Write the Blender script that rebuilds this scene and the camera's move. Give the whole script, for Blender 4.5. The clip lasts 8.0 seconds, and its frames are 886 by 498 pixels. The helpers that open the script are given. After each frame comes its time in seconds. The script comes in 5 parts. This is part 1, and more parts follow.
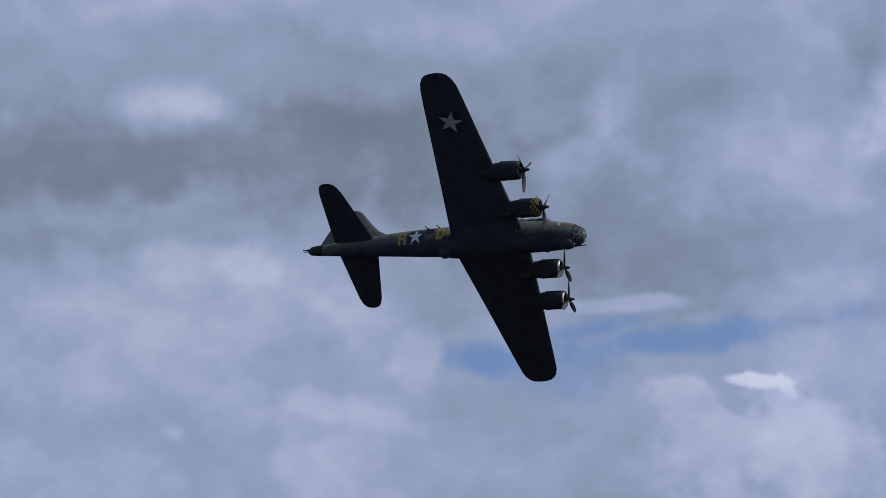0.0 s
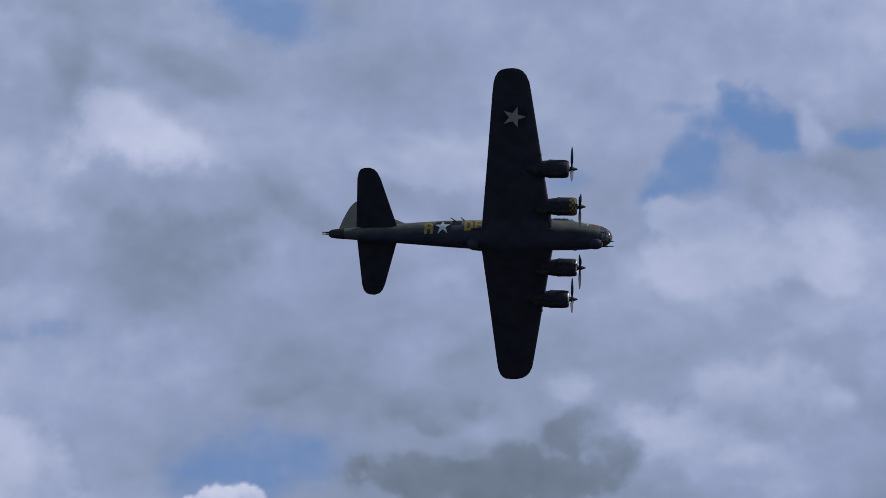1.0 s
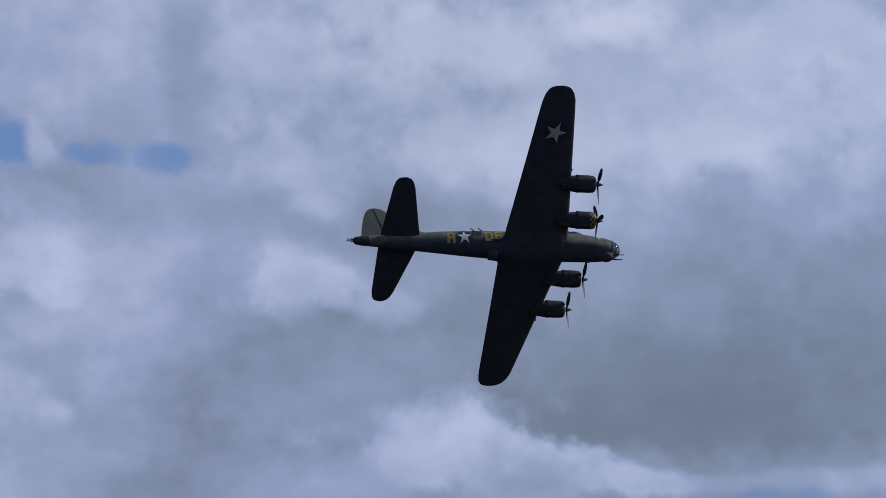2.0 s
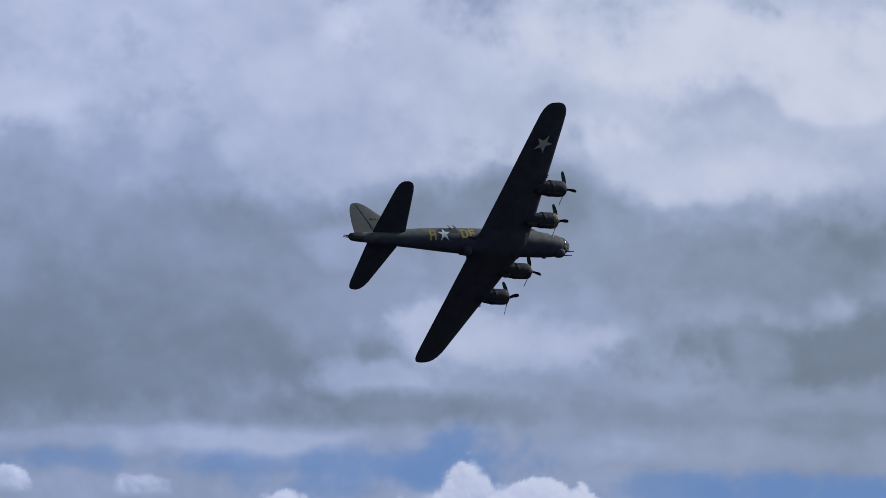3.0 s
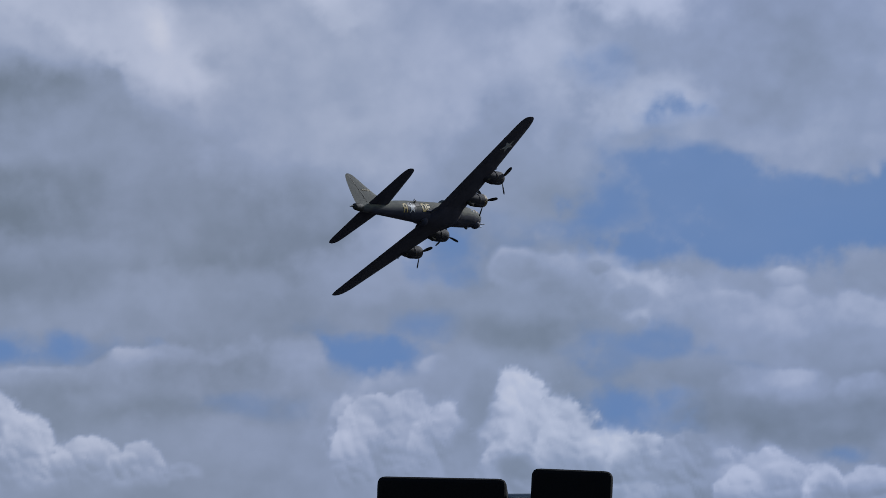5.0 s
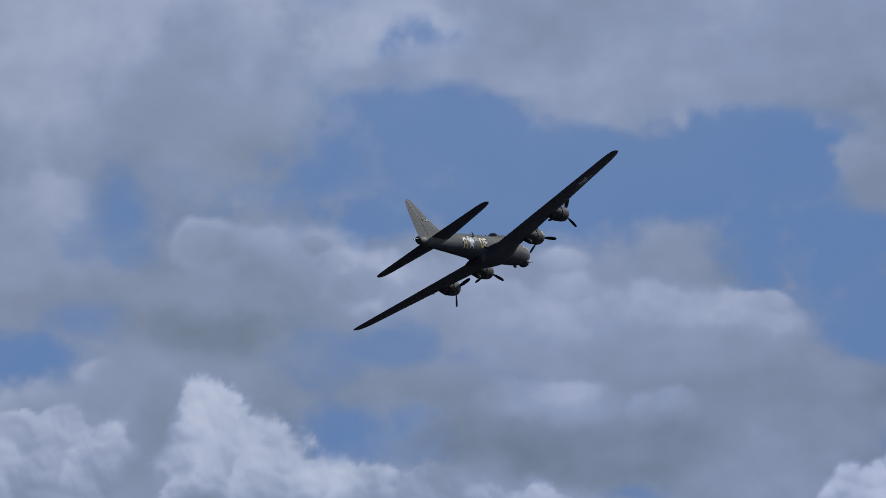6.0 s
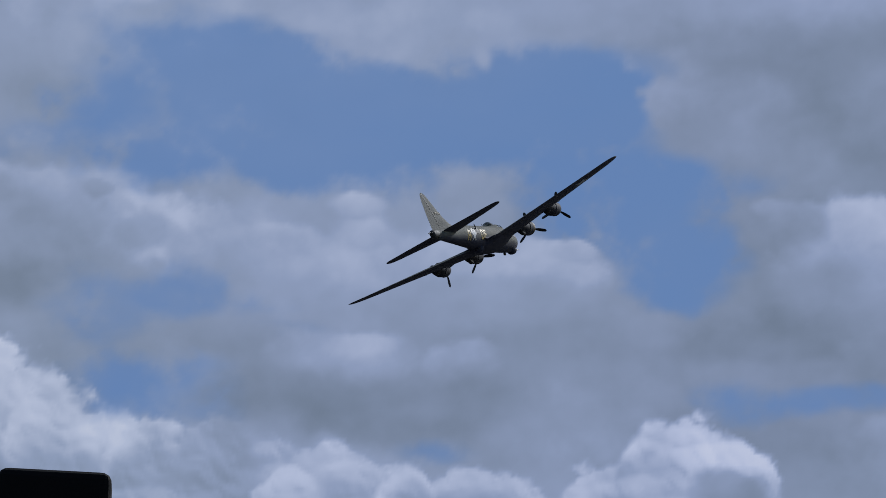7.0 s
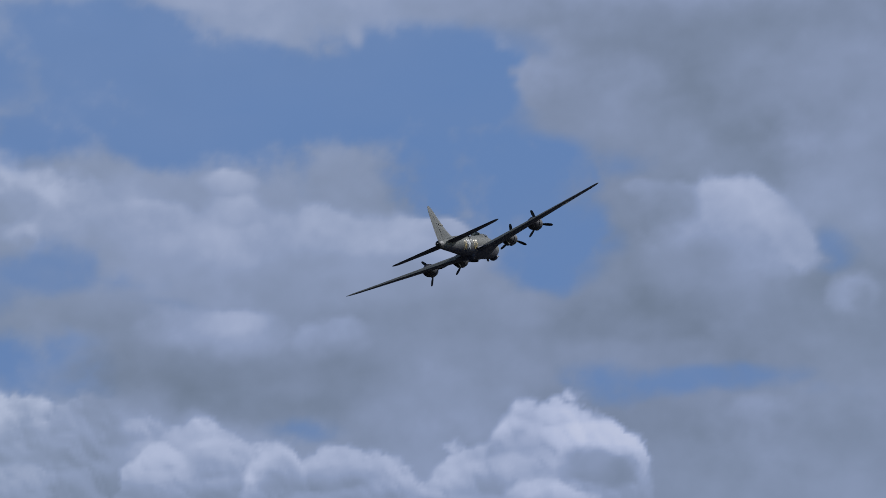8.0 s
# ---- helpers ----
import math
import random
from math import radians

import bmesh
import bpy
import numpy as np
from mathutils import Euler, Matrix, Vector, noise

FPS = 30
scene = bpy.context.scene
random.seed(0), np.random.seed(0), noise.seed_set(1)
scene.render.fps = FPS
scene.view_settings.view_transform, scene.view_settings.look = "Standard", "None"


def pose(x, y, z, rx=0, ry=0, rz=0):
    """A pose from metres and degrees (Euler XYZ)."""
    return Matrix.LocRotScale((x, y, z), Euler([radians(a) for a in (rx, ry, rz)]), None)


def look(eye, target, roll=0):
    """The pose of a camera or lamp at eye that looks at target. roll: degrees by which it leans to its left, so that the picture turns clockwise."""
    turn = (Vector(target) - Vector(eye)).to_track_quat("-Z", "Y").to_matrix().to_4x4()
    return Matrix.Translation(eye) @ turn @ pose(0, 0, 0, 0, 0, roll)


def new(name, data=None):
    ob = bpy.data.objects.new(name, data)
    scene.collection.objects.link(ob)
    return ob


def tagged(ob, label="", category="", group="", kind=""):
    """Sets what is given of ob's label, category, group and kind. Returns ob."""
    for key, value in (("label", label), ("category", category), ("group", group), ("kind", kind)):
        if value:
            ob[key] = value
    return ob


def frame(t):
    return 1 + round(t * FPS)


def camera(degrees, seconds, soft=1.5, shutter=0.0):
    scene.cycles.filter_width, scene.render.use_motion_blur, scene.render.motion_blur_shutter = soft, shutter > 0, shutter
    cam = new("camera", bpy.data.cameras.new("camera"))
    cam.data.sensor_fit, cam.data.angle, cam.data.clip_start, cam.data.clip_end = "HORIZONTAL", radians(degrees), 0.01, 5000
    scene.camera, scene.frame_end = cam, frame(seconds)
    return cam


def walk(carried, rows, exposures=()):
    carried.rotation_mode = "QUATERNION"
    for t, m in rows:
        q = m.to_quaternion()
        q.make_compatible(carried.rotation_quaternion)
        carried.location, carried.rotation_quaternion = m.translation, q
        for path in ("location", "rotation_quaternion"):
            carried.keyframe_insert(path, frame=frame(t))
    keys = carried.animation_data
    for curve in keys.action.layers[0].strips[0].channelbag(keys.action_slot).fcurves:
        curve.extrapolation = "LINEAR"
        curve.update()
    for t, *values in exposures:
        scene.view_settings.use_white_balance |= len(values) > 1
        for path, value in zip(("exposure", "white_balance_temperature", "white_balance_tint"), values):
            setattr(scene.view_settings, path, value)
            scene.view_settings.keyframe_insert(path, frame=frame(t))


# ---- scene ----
# The film is shot with a long lens from the ground and follows one aircraft across the sky.
cam = camera(13.549, 8.0, soft=0.8)
walk(cam, [
    (0.0, pose(0.000, 0.000, 1.600, 102.000, 0, -0.000)),
    (0.2, pose(0.000, 0.000, 1.600, 102.052, 0, -2.670)),
    (0.5, pose(0.000, 0.000, 1.600, 102.391, 0, -6.294)),
    (0.8, pose(0.000, 0.000, 1.600, 102.391, 0, -10.131)),
    (1.0, pose(0.000, 0.000, 1.600, 102.260, 0, -12.571)),
    (1.2, pose(0.000, 0.000, 1.600, 102.217, 0, -15.090)),
    (2.3, pose(0.000, 0.000, 1.600, 102.304, 0, -28.528)),
    (2.5, pose(0.000, 0.000, 1.600, 102.087, 0, -31.003)),
    (2.8, pose(0.000, 0.000, 1.600, 101.991, 0, -33.664)),
    (3.0, pose(0.000, 0.000, 1.600, 101.800, 0, -35.741)),
    (3.3, pose(0.000, 0.000, 1.600, 101.427, 0, -38.526)),
    (3.5, pose(0.000, 0.000, 1.600, 101.306, 0, -39.985)),
    (3.7, pose(0.000, 0.000, 1.600, 101.132, 0, -41.620)),
    (4.0, pose(0.000, 0.000, 1.600, 100.741, 0, -43.989)),
    (4.3, pose(0.000, 0.000, 1.600, 100.489, 0, -45.510)),
    (4.5, pose(0.000, 0.000, 1.600, 100.229, 0, -46.792)),
    (4.7, pose(0.000, 0.000, 1.600, 99.917, 0, -48.029)),
    (5.8, pose(2.177, 1.539, 2.011, 99.521, 0, -52.105)),
    (6.0, pose(2.563, 1.812, 2.084, 99.455, 0, -52.912)),
    (6.2, pose(2.864, 2.025, 2.141, 99.165, 0, -53.773)),
    (6.5, pose(2.912, 2.059, 2.150, 98.771, 0, -54.739)),
    (6.8, pose(2.912, 2.059, 2.150, 98.659, 0, -55.485)),
    (7.0, pose(2.912, 2.059, 2.150, 98.646, 0, -56.104)),
    (7.5, pose(2.912, 2.059, 2.150, 98.398, 0, -57.293)),
    (8.0, pose(2.912, 2.059, 2.150, 98.311, 0, -58.102)),
], exposures=[(0.0, 0.0), (2.5, 0.02), (3.0, 0.06), (3.5, 0.02), (4.5, -0.02), (5.8, -0.17), (6.0, -0.17), (6.5, -0.09), (8.0, -0.1)])

# ---- light: broken cloud, a veiled sun off to the right of the first view ----
SUN_HEIGHT, SUN_TURN = 33, 95
world = bpy.data.worlds.new("sky")
scene.world = world
world.use_nodes = True
wn = world.node_tree
sky_tex = wn.nodes.new("ShaderNodeTexSky")
sky_tex.sky_type = "NISHITA"
sky_tex.sun_disc = False
sky_tex.sun_elevation, sky_tex.sun_rotation = radians(SUN_HEIGHT), radians(SUN_TURN)
sky_tex.air_density, sky_tex.dust_density = 1.0, 0.4
wn.links.new(sky_tex.outputs[0], wn.nodes["Background"].inputs[0])
wn.nodes["Background"].inputs[1].default_value = 0.08
sun = new("sun", bpy.data.lights.new("sun", "SUN"))
sun.data.energy, sun.data.angle, sun.data.color = 2.8, radians(4), (0.95, 0.97, 1.0)
sx = math.sin(radians(SUN_TURN)) * math.cos(radians(SUN_HEIGHT))
sy = math.cos(radians(SUN_TURN)) * math.cos(radians(SUN_HEIGHT))
sun.matrix_world = look((sx * 900, sy * 900, math.sin(radians(SUN_HEIGHT)) * 900), (0, 0, 0))


# ---- materials ----
def material(name, base, rough=0.5, metal=0.0, second=None, scale=3.0, fine=40.0, bump=0.02, amount=0.5, **sockets):
    """A surface with stains at a large scale and grain at a small one."""
    m = bpy.data.materials.new(name)
    m.use_nodes = True
    n, link = m.node_tree.nodes, m.node_tree.links.new
    b = n["Principled BSDF"]
    b.inputs["Metallic"].default_value = metal
    for key, value in sockets.items():
        b.inputs[key.replace("_", " ")].default_value = value
    co = n.new("ShaderNodeTexCoord")
    big, small = n.new("ShaderNodeTexNoise"), n.new("ShaderNodeTexNoise")
    for tex, s, d in ((big, scale, 5), (small, fine, 3)):
        tex.inputs["Scale"].default_value, tex.inputs["Detail"].default_value = s, d
        link(co.outputs["Object"], tex.inputs["Vector"])
    mix = n.new("ShaderNodeMix")
    mix.data_type = "RGBA"
    second = second or tuple(c * 0.7 for c in base)
    mix.inputs["A"].default_value, mix.inputs["B"].default_value = (*base, 1), (*second, 1)
    ramp = n.new("ShaderNodeMapRange")
    ramp.inputs["From Min"].default_value, ramp.inputs["From Max"].default_value = 0.35, 0.7
    ramp.inputs["To Max"].default_value = amount
    link(big.outputs["Fac"], ramp.inputs["Value"])
    link(ramp.outputs["Result"], mix.inputs["Factor"])
    link(mix.outputs["Result"], b.inputs["Base Color"])
    wear = n.new("ShaderNodeMapRange")
    wear.inputs["To Min"].default_value, wear.inputs["To Max"].default_value = max(rough - 0.08, 0.02), min(rough + 0.1, 1)
    link(small.outputs["Fac"], wear.inputs["Value"])
    link(wear.outputs["Result"], b.inputs["Roughness"])
    if bump:
        rel = n.new("ShaderNodeBump")
        rel.inputs["Strength"].default_value, rel.inputs["Distance"].default_value = 0.3, bump
        link(small.outputs["Fac"], rel.inputs["Height"])
        link(rel.outputs["Normal"], b.inputs["Normal"])
    return m


OLIVE = material("olive_drab_paint", (0.08, 0.087, 0.079), 0.8, second=(0.14, 0.144, 0.118), scale=0.9, fine=9, bump=0.008, amount=1.0, Specular_IOR_Level=0.3)
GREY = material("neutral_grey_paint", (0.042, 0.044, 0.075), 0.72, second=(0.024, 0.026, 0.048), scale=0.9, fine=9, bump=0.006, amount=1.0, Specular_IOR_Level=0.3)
# the underside grey made darker: shade on the engines put into their colour
SHADED_GREY = material("shade_darkened_grey_paint", (0.028, 0.029, 0.045), 0.75, second=(0.016, 0.016, 0.024), scale=1.4, fine=9, bump=0.004, amount=1.0, Specular_IOR_Level=0.3)
FABRIC = material("faded_doped_fabric", (0.074, 0.081, 0.077), 0.8, second=(0.05, 0.056, 0.053), scale=0.9, fine=12, bump=0.004)
BLACK = material("matt_black_paint", (0.012, 0.012, 0.014), 0.65, scale=4, bump=0.002)
RUBBER = material("black_rubber", (0.02, 0.02, 0.02), 0.8, scale=6, bump=0.002)
STEEL = material("gun_steel", (0.05, 0.05, 0.055), 0.4, 0.8, scale=6, bump=0)
EXHAUST = material("heat_stained_steel", (0.05, 0.042, 0.038), 0.6, 0.1, second=(0.025, 0.022, 0.022), scale=5, bump=0.002)
YELLOW = material("yellow_paint", (0.42, 0.29, 0.06), 0.55, second=(0.3, 0.21, 0.06), scale=2, bump=0.002)
CHECK = material("grimy_yellow_paint", (0.3, 0.2, 0.05), 0.6, second=(0.16, 0.11, 0.05), scale=2.5, bump=0.002, amount=0.9)
FADED = material("weathered_yellow_paint", (0.24, 0.19, 0.09), 0.6, second=(0.16, 0.14, 0.09), scale=3, bump=0.001)
RUST = material("brown_painted_patch", (0.2, 0.1, 0.05), 0.6, scale=4, bump=0.001)
CREAM = material("cream_painted_patch", (0.55, 0.5, 0.36), 0.6, scale=4, bump=0.001)
WHITE = material("white_paint", (0.78, 0.79, 0.8), 0.55, second=(0.6, 0.61, 0.62), scale=2, bump=0.002)
# a darker white for the star under the wing
DULL_WHITE = material("dull_white_paint", (0.42, 0.44, 0.46), 0.6, second=(0.3, 0.31, 0.32), scale=2, bump=0.002)
BLUE = material("insignia_blue_paint", (0.012, 0.018, 0.045), 0.55, scale=2, bump=0.002)
# pale metal that puts the sun's glint into the port cowl lips
LIP_GLINT = material("pale_glint_metal", (0.3, 0.29, 0.3), 0.45, 0.6, second=(0.1, 0.1, 0.11), scale=2.5, bump=0.001, amount=1.0)
GLASS = material("perspex", (0.5, 0.54, 0.57), 0.06, second=(0.38, 0.43, 0.46), scale=3, bump=0, Transmission_Weight=0.85, IOR=1.45)
CABINET = material("black_cabinet_coating", (0.005, 0.005, 0.007), 0.85, Specular_IOR_Level=0.15, scale=8, fine=300, bump=0.002)
GALV = material("galvanised_steel", (0.42, 0.43, 0.44), 0.45, 0.8, second=(0.3, 0.3, 0.31), scale=9, fine=60, bump=0.002)
# unseen ground, coloured dark and neutral for the light it bounces up
DARK_GROUND = material("dark_neutral_ground", (0.028, 0.029, 0.031), 0.95, second=(0.038, 0.038, 0.04), scale=0.02, fine=2, bump=0.05)


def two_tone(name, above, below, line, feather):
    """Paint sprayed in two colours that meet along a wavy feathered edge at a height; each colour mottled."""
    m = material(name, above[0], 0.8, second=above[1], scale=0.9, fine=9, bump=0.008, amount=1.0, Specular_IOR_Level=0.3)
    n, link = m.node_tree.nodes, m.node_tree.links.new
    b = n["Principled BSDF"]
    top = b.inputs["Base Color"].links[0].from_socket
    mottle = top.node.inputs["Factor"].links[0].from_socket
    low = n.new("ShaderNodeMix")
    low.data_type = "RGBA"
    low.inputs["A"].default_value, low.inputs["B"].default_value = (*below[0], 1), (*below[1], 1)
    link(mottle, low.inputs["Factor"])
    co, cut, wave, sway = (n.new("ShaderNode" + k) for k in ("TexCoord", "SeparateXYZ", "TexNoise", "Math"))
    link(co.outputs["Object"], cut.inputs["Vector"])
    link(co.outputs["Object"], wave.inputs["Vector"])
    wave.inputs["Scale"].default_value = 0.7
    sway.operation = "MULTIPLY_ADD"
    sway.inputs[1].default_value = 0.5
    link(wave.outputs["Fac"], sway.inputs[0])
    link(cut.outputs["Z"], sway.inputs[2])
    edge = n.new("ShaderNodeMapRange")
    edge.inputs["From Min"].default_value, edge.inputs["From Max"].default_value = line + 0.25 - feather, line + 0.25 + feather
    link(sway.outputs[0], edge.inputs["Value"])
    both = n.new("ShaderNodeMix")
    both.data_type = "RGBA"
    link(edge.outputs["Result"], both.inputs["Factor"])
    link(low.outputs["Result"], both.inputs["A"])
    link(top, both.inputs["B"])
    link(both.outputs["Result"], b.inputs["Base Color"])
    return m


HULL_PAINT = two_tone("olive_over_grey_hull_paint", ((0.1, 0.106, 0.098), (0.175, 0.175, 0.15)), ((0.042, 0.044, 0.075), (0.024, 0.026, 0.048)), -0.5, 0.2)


# ---- helpers for shapes ----
def part(name, bm, mat, parent=None, label=""):
    """Links a bmesh as one mesh object under a thing or a part."""
    bmesh.ops.recalc_face_normals(bm, faces=bm.faces)
    for e in bm.edges:
        if len(e.link_faces) == 2 and e.calc_face_angle(0) > 0.75:
            e.smooth = False
    me = bpy.data.meshes.new(name)
    bm.to_mesh(me)
    bm.free()
    for x in (mat if isinstance(mat, (list, tuple)) else (mat,)):
        me.materials.append(x)
    ob = new(name, me)
    ob.parent = parent
    return tagged(ob, label)


def loft(bm, rings, caps=True, smooth=True, index=0):
    rows = [[bm.verts.new(p) for p in ring] for ring in rings]
    n = len(rows[0])
    faces = []
    for a, b in zip(rows, rows[1:]):
        for i in range(n):
            f = bm.faces.new((a[i], a[(i + 1) % n], b[(i + 1) % n], b[i]))
            f.smooth, f.material_index = smooth, index
            faces.append(f)
    if caps:
        for row in (rows[0], rows[-1]):
            f = bm.faces.new(row)
            f.material_index = index
            faces.append(f)
    return faces


def oval(x, y, z, w, h, n=28, lean=0.0, power=2.0):
    """A ring across the x axis; power over 2 squares it off."""
    ring = []
    for i in range(n):
        a = math.tau * i / n
        c, s = math.cos(a), math.sin(a)
        k = 2 / power
        ring.append((x + lean * s, y + w * math.copysign(abs(c) ** k, c), z + h * math.copysign(abs(s) ** k, s)))
    return ring


def rod(bm, a, b, r, r2=None, n=10):
    a, b = Vector(a), Vector(b)
    d = (b - a).normalized()
    side = d.cross(Vector((0, 0, 1)) if abs(d.z) < 0.9 else Vector((1, 0, 0))).normalized()
    up = d.cross(side)
    rings = []
    for p, q in ((a, r), (b, r2 or r)):
        rings.append([p + (side * math.cos(t) + up * math.sin(t)) * q for t in (math.tau * i / n for i in range(n))])
    return loft(bm, rings)


def dome(bm, x, y, z, r, squash=(1, 1, 1), rows=8, n=16):
    made = bmesh.ops.create_uvsphere(bm, u_segments=n, v_segments=rows, radius=r)
    for v in made["verts"]:
        v.co = Vector((v.co.x * squash[0] + x, v.co.y * squash[1] + y, v.co.z * squash[2] + z))
    for f in bm.faces:
        f.smooth = True


def blend(table, s):
    """Reads a table of (station, values...) at s, smoothly between its rows."""
    for a, b in zip(table, table[1:]):
        if s <= b[0]:
            k = max(0.0, (s - a[0]) / (b[0] - a[0]))
            return [p + (q - p) * k for p, q in zip(a[1:], b[1:])]
    return list(table[-1][1:])


# ---- the aircraft: metres from its middle, which lies 10 m behind the nose; x ahead, y left, z up ----
MID = 10.0
HULL = [  # station from the nose: middle's height, half width, half height
    (0.00, -0.14, 0.03, 0.03), (0.06, -0.14, 0.24, 0.24), (0.20, -0.13, 0.45, 0.45), (0.45, -0.12, 0.66, 0.66),
    (0.80, -0.10, 0.82, 0.84), (1.30, -0.08, 0.94, 0.99), (2.20, -0.03, 1.05, 1.14), (3.20, 0.02, 1.12, 1.25),
    (4.80, 0.04, 1.16, 1.31), (7.00, 0.02, 1.16, 1.30), (9.50, 0.00, 1.14, 1.25), (11.5, -0.02, 1.12, 1.2),
    (13.5, 0.02, 1.03, 1.12), (15.5, 0.02, 0.89, 1.0), (17.5, -0.03, 0.72, 0.86), (19.5, -0.12, 0.57, 0.66),
    (21.3, -0.16, 0.43, 0.52), (22.3, -0.18, 0.36, 0.46), (22.8, -0.19, 0.29, 0.38), (23.0, -0.19, 0.16, 0.22)]


def hull_side(s, z):
    """Half the hull's width at a station and height."""
    c, w, h = blend(HULL, s)
    return w * math.sqrt(max(0.0, 1 - ((z - c) / h) ** 2))


def hull_part(name, s0, s1, mat, parent, label="", step=0.14):
    bm = bmesh.new()
    marks = sorted({s0, s1, *(r[0] for r in HULL if s0 < r[0] < s1)})
    stations = []
    for a, b in zip(marks, marks[1:]):
        k = max(1, round((b - a) / step))
        stations += [a + (b - a) * i / k for i in range(k)]
    stations.append(s1)
    loft(bm, [oval(MID - s, 0, *blend(HULL, s), n=84) for s in stations])
    return part(name, bm, mat, parent, label)


def foil(le, te, y, z, thick, fa, fb, n=9, upright=False, thin=1.0, tilt=0.0):
    """A closed slice of an aerofoil from chord fraction fa to fb. le, te: stations from the nose."""
    def t(f):
        return thick * (te - le) * 5 * (0.2969 * math.sqrt(max(f, 0)) - 0.126 * f - 0.3516 * f * f + 0.2843 * f ** 3 - 0.1015 * f ** 4)
    fr = [fa + (fb - fa) * (0.5 - 0.5 * math.cos(math.pi * i / n)) for i in range(n + 1)]
    up = [(MID - (le + (te - le) * f), max(t(f) * thin, 0.004)) for f in fr]
    if upright:
        return [(x, y + h, z) for x, h in up] + [(x, y - h, z) for x, h in reversed(up)]
    rise = [tilt * (x - MID + (le + te) / 2) for x, h in up]
    return [(x, y, z + r + h * 1.15) for (x, h), r in zip(up, rise)] + [(x, y, z + r - h * 0.85) for (x, h), r in zip(reversed(up), reversed(rise))]


WING_TILT = 0.097
WING = [  # distance out: leading edge, trailing edge, height, thickness
    (0.0, 4.75, 10.6, -0.62, 0.16), (1.1, 4.82, 10.55, -0.55, 0.16), (6.6, 5.56, 10.1, -0.02, 0.13),
    (13.6, 6.5, 9.56, 0.64, 0.088), (14.5, 6.64, 9.47, 0.73, 0.084), (15.1, 6.86, 9.33, 0.79, 0.08),
    (15.5, 7.15, 9.1, 0.83, 0.075), (15.7, 7.45, 8.86, 0.85, 0.07), (15.8, 7.85, 8.4, 0.86, 0.06)]
TAIL = [(0.0, 17.2, 20.75, 0.05, 0.1), (0.5, 17.4, 20.75, 0.06, 0.1), (5.4, 18.62, 20.5, 0.1, 0.075), (6.0, 18.86, 20.38, 0.11, 0.08),
        (6.3, 19.1, 20.2, 0.12, 0.08), (6.46, 19.45, 19.9, 0.12, 0.07)]
FIN = [  # height: leading edge, trailing edge
    (0.30, 13.4, 22.22), (0.62, 14.4, 22.2), (0.95, 15.8, 22.14), (1.30, 16.85, 22.08), (1.8, 17.65, 21.98), (2.6, 18.42, 21.78),
    (3.3, 19.0, 21.58), (3.82, 19.42, 21.36), (4.14, 19.72, 21.16), (4.33, 20.0, 20.94), (4.43, 20.3, 20.64)]


def wing_piece(bm, table, side, y0, y1, fa, fb, thin=1.0, grey=True):
    marks = sorted({y0, y1, *(r[0] for r in table if y0 < r[0] < y1)})
    rings = []
    for y in marks:
        le, te, z, th = blend(table, y)
        rings.append(foil(le, te, y * side, z, th, fa, fb, thin=thin, tilt=WING_TILT if table is WING else 0.0))
    faces = loft(bm, rings)
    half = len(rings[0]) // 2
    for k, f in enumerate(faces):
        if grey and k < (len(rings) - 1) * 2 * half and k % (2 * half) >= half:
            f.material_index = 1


def insignia_star(bm, r, place):
    """A flat five-pointed star; place maps its two coordinates into the aircraft's space."""
    pts = []
    for i in range(10):
        a, q = math.pi / 2 + math.pi * i / 5, r if i % 2 == 0 else r * 0.382
        pts.append((math.cos(a) * q, math.sin(a) * q))
    rows = []
    for k in range(1, 5):
        row = []
        for (ax, ay), (bx, by) in zip(pts, pts[1:] + pts[:1]):
            for q in range(3):
                row.append(bm.verts.new(place((ax + (bx - ax) * q / 3) * k / 4, (ay + (by - ay) * q / 3) * k / 4)))
        rows.append(row)
    mid = bm.verts.new(place(0, 0))
    n = len(rows[0])
    for i in range(n):
        bm.faces.new((mid, rows[0][i], rows[0][(i + 1) % n]))
        for a, c in zip(rows, rows[1:]):
            bm.faces.new((a[i], c[i], c[(i + 1) % n], a[(i + 1) % n]))


def disc(bm, r, place, n=28):
    mid = bm.verts.new(place(0, 0))
    inner = [bm.verts.new(place(math.cos(math.tau * i / n) * r / 2, math.sin(math.tau * i / n) * r / 2)) for i in range(n)]
    ring = [bm.verts.new(place(math.cos(math.tau * i / n) * r, math.sin(math.tau * i / n) * r)) for i in range(n)]
    for i in range(n):
        j = (i + 1) % n
        bm.faces.new((mid, inner[i], inner[j]))
        bm.faces.new((inner[i], ring[i], ring[j], inner[j]))


GLYPHS = {  # strokes of the block letters in a cell one high and 0.62 wide: x, y of both ends
    "A": ((0, 0, 0, 0.8), (0, 0.8, 0.16, 1), (0.16, 1, 0.46, 1), (0.46, 1, 0.62, 0.8), (0.62, 0.8, 0.62, 0), (0, 0.42, 0.62, 0.42)),
    "D": ((0, 0, 0, 1), (0, 1, 0.44, 1), (0.44, 1, 0.62, 0.8), (0.62, 0.8, 0.62, 0.2), (0.62, 0.2, 0.44, 0), (0.44, 0, 0, 0)),
    "F": ((0, 0, 0, 1), (0, 1, 0.62, 1), (0, 0.52, 0.5, 0.52))}


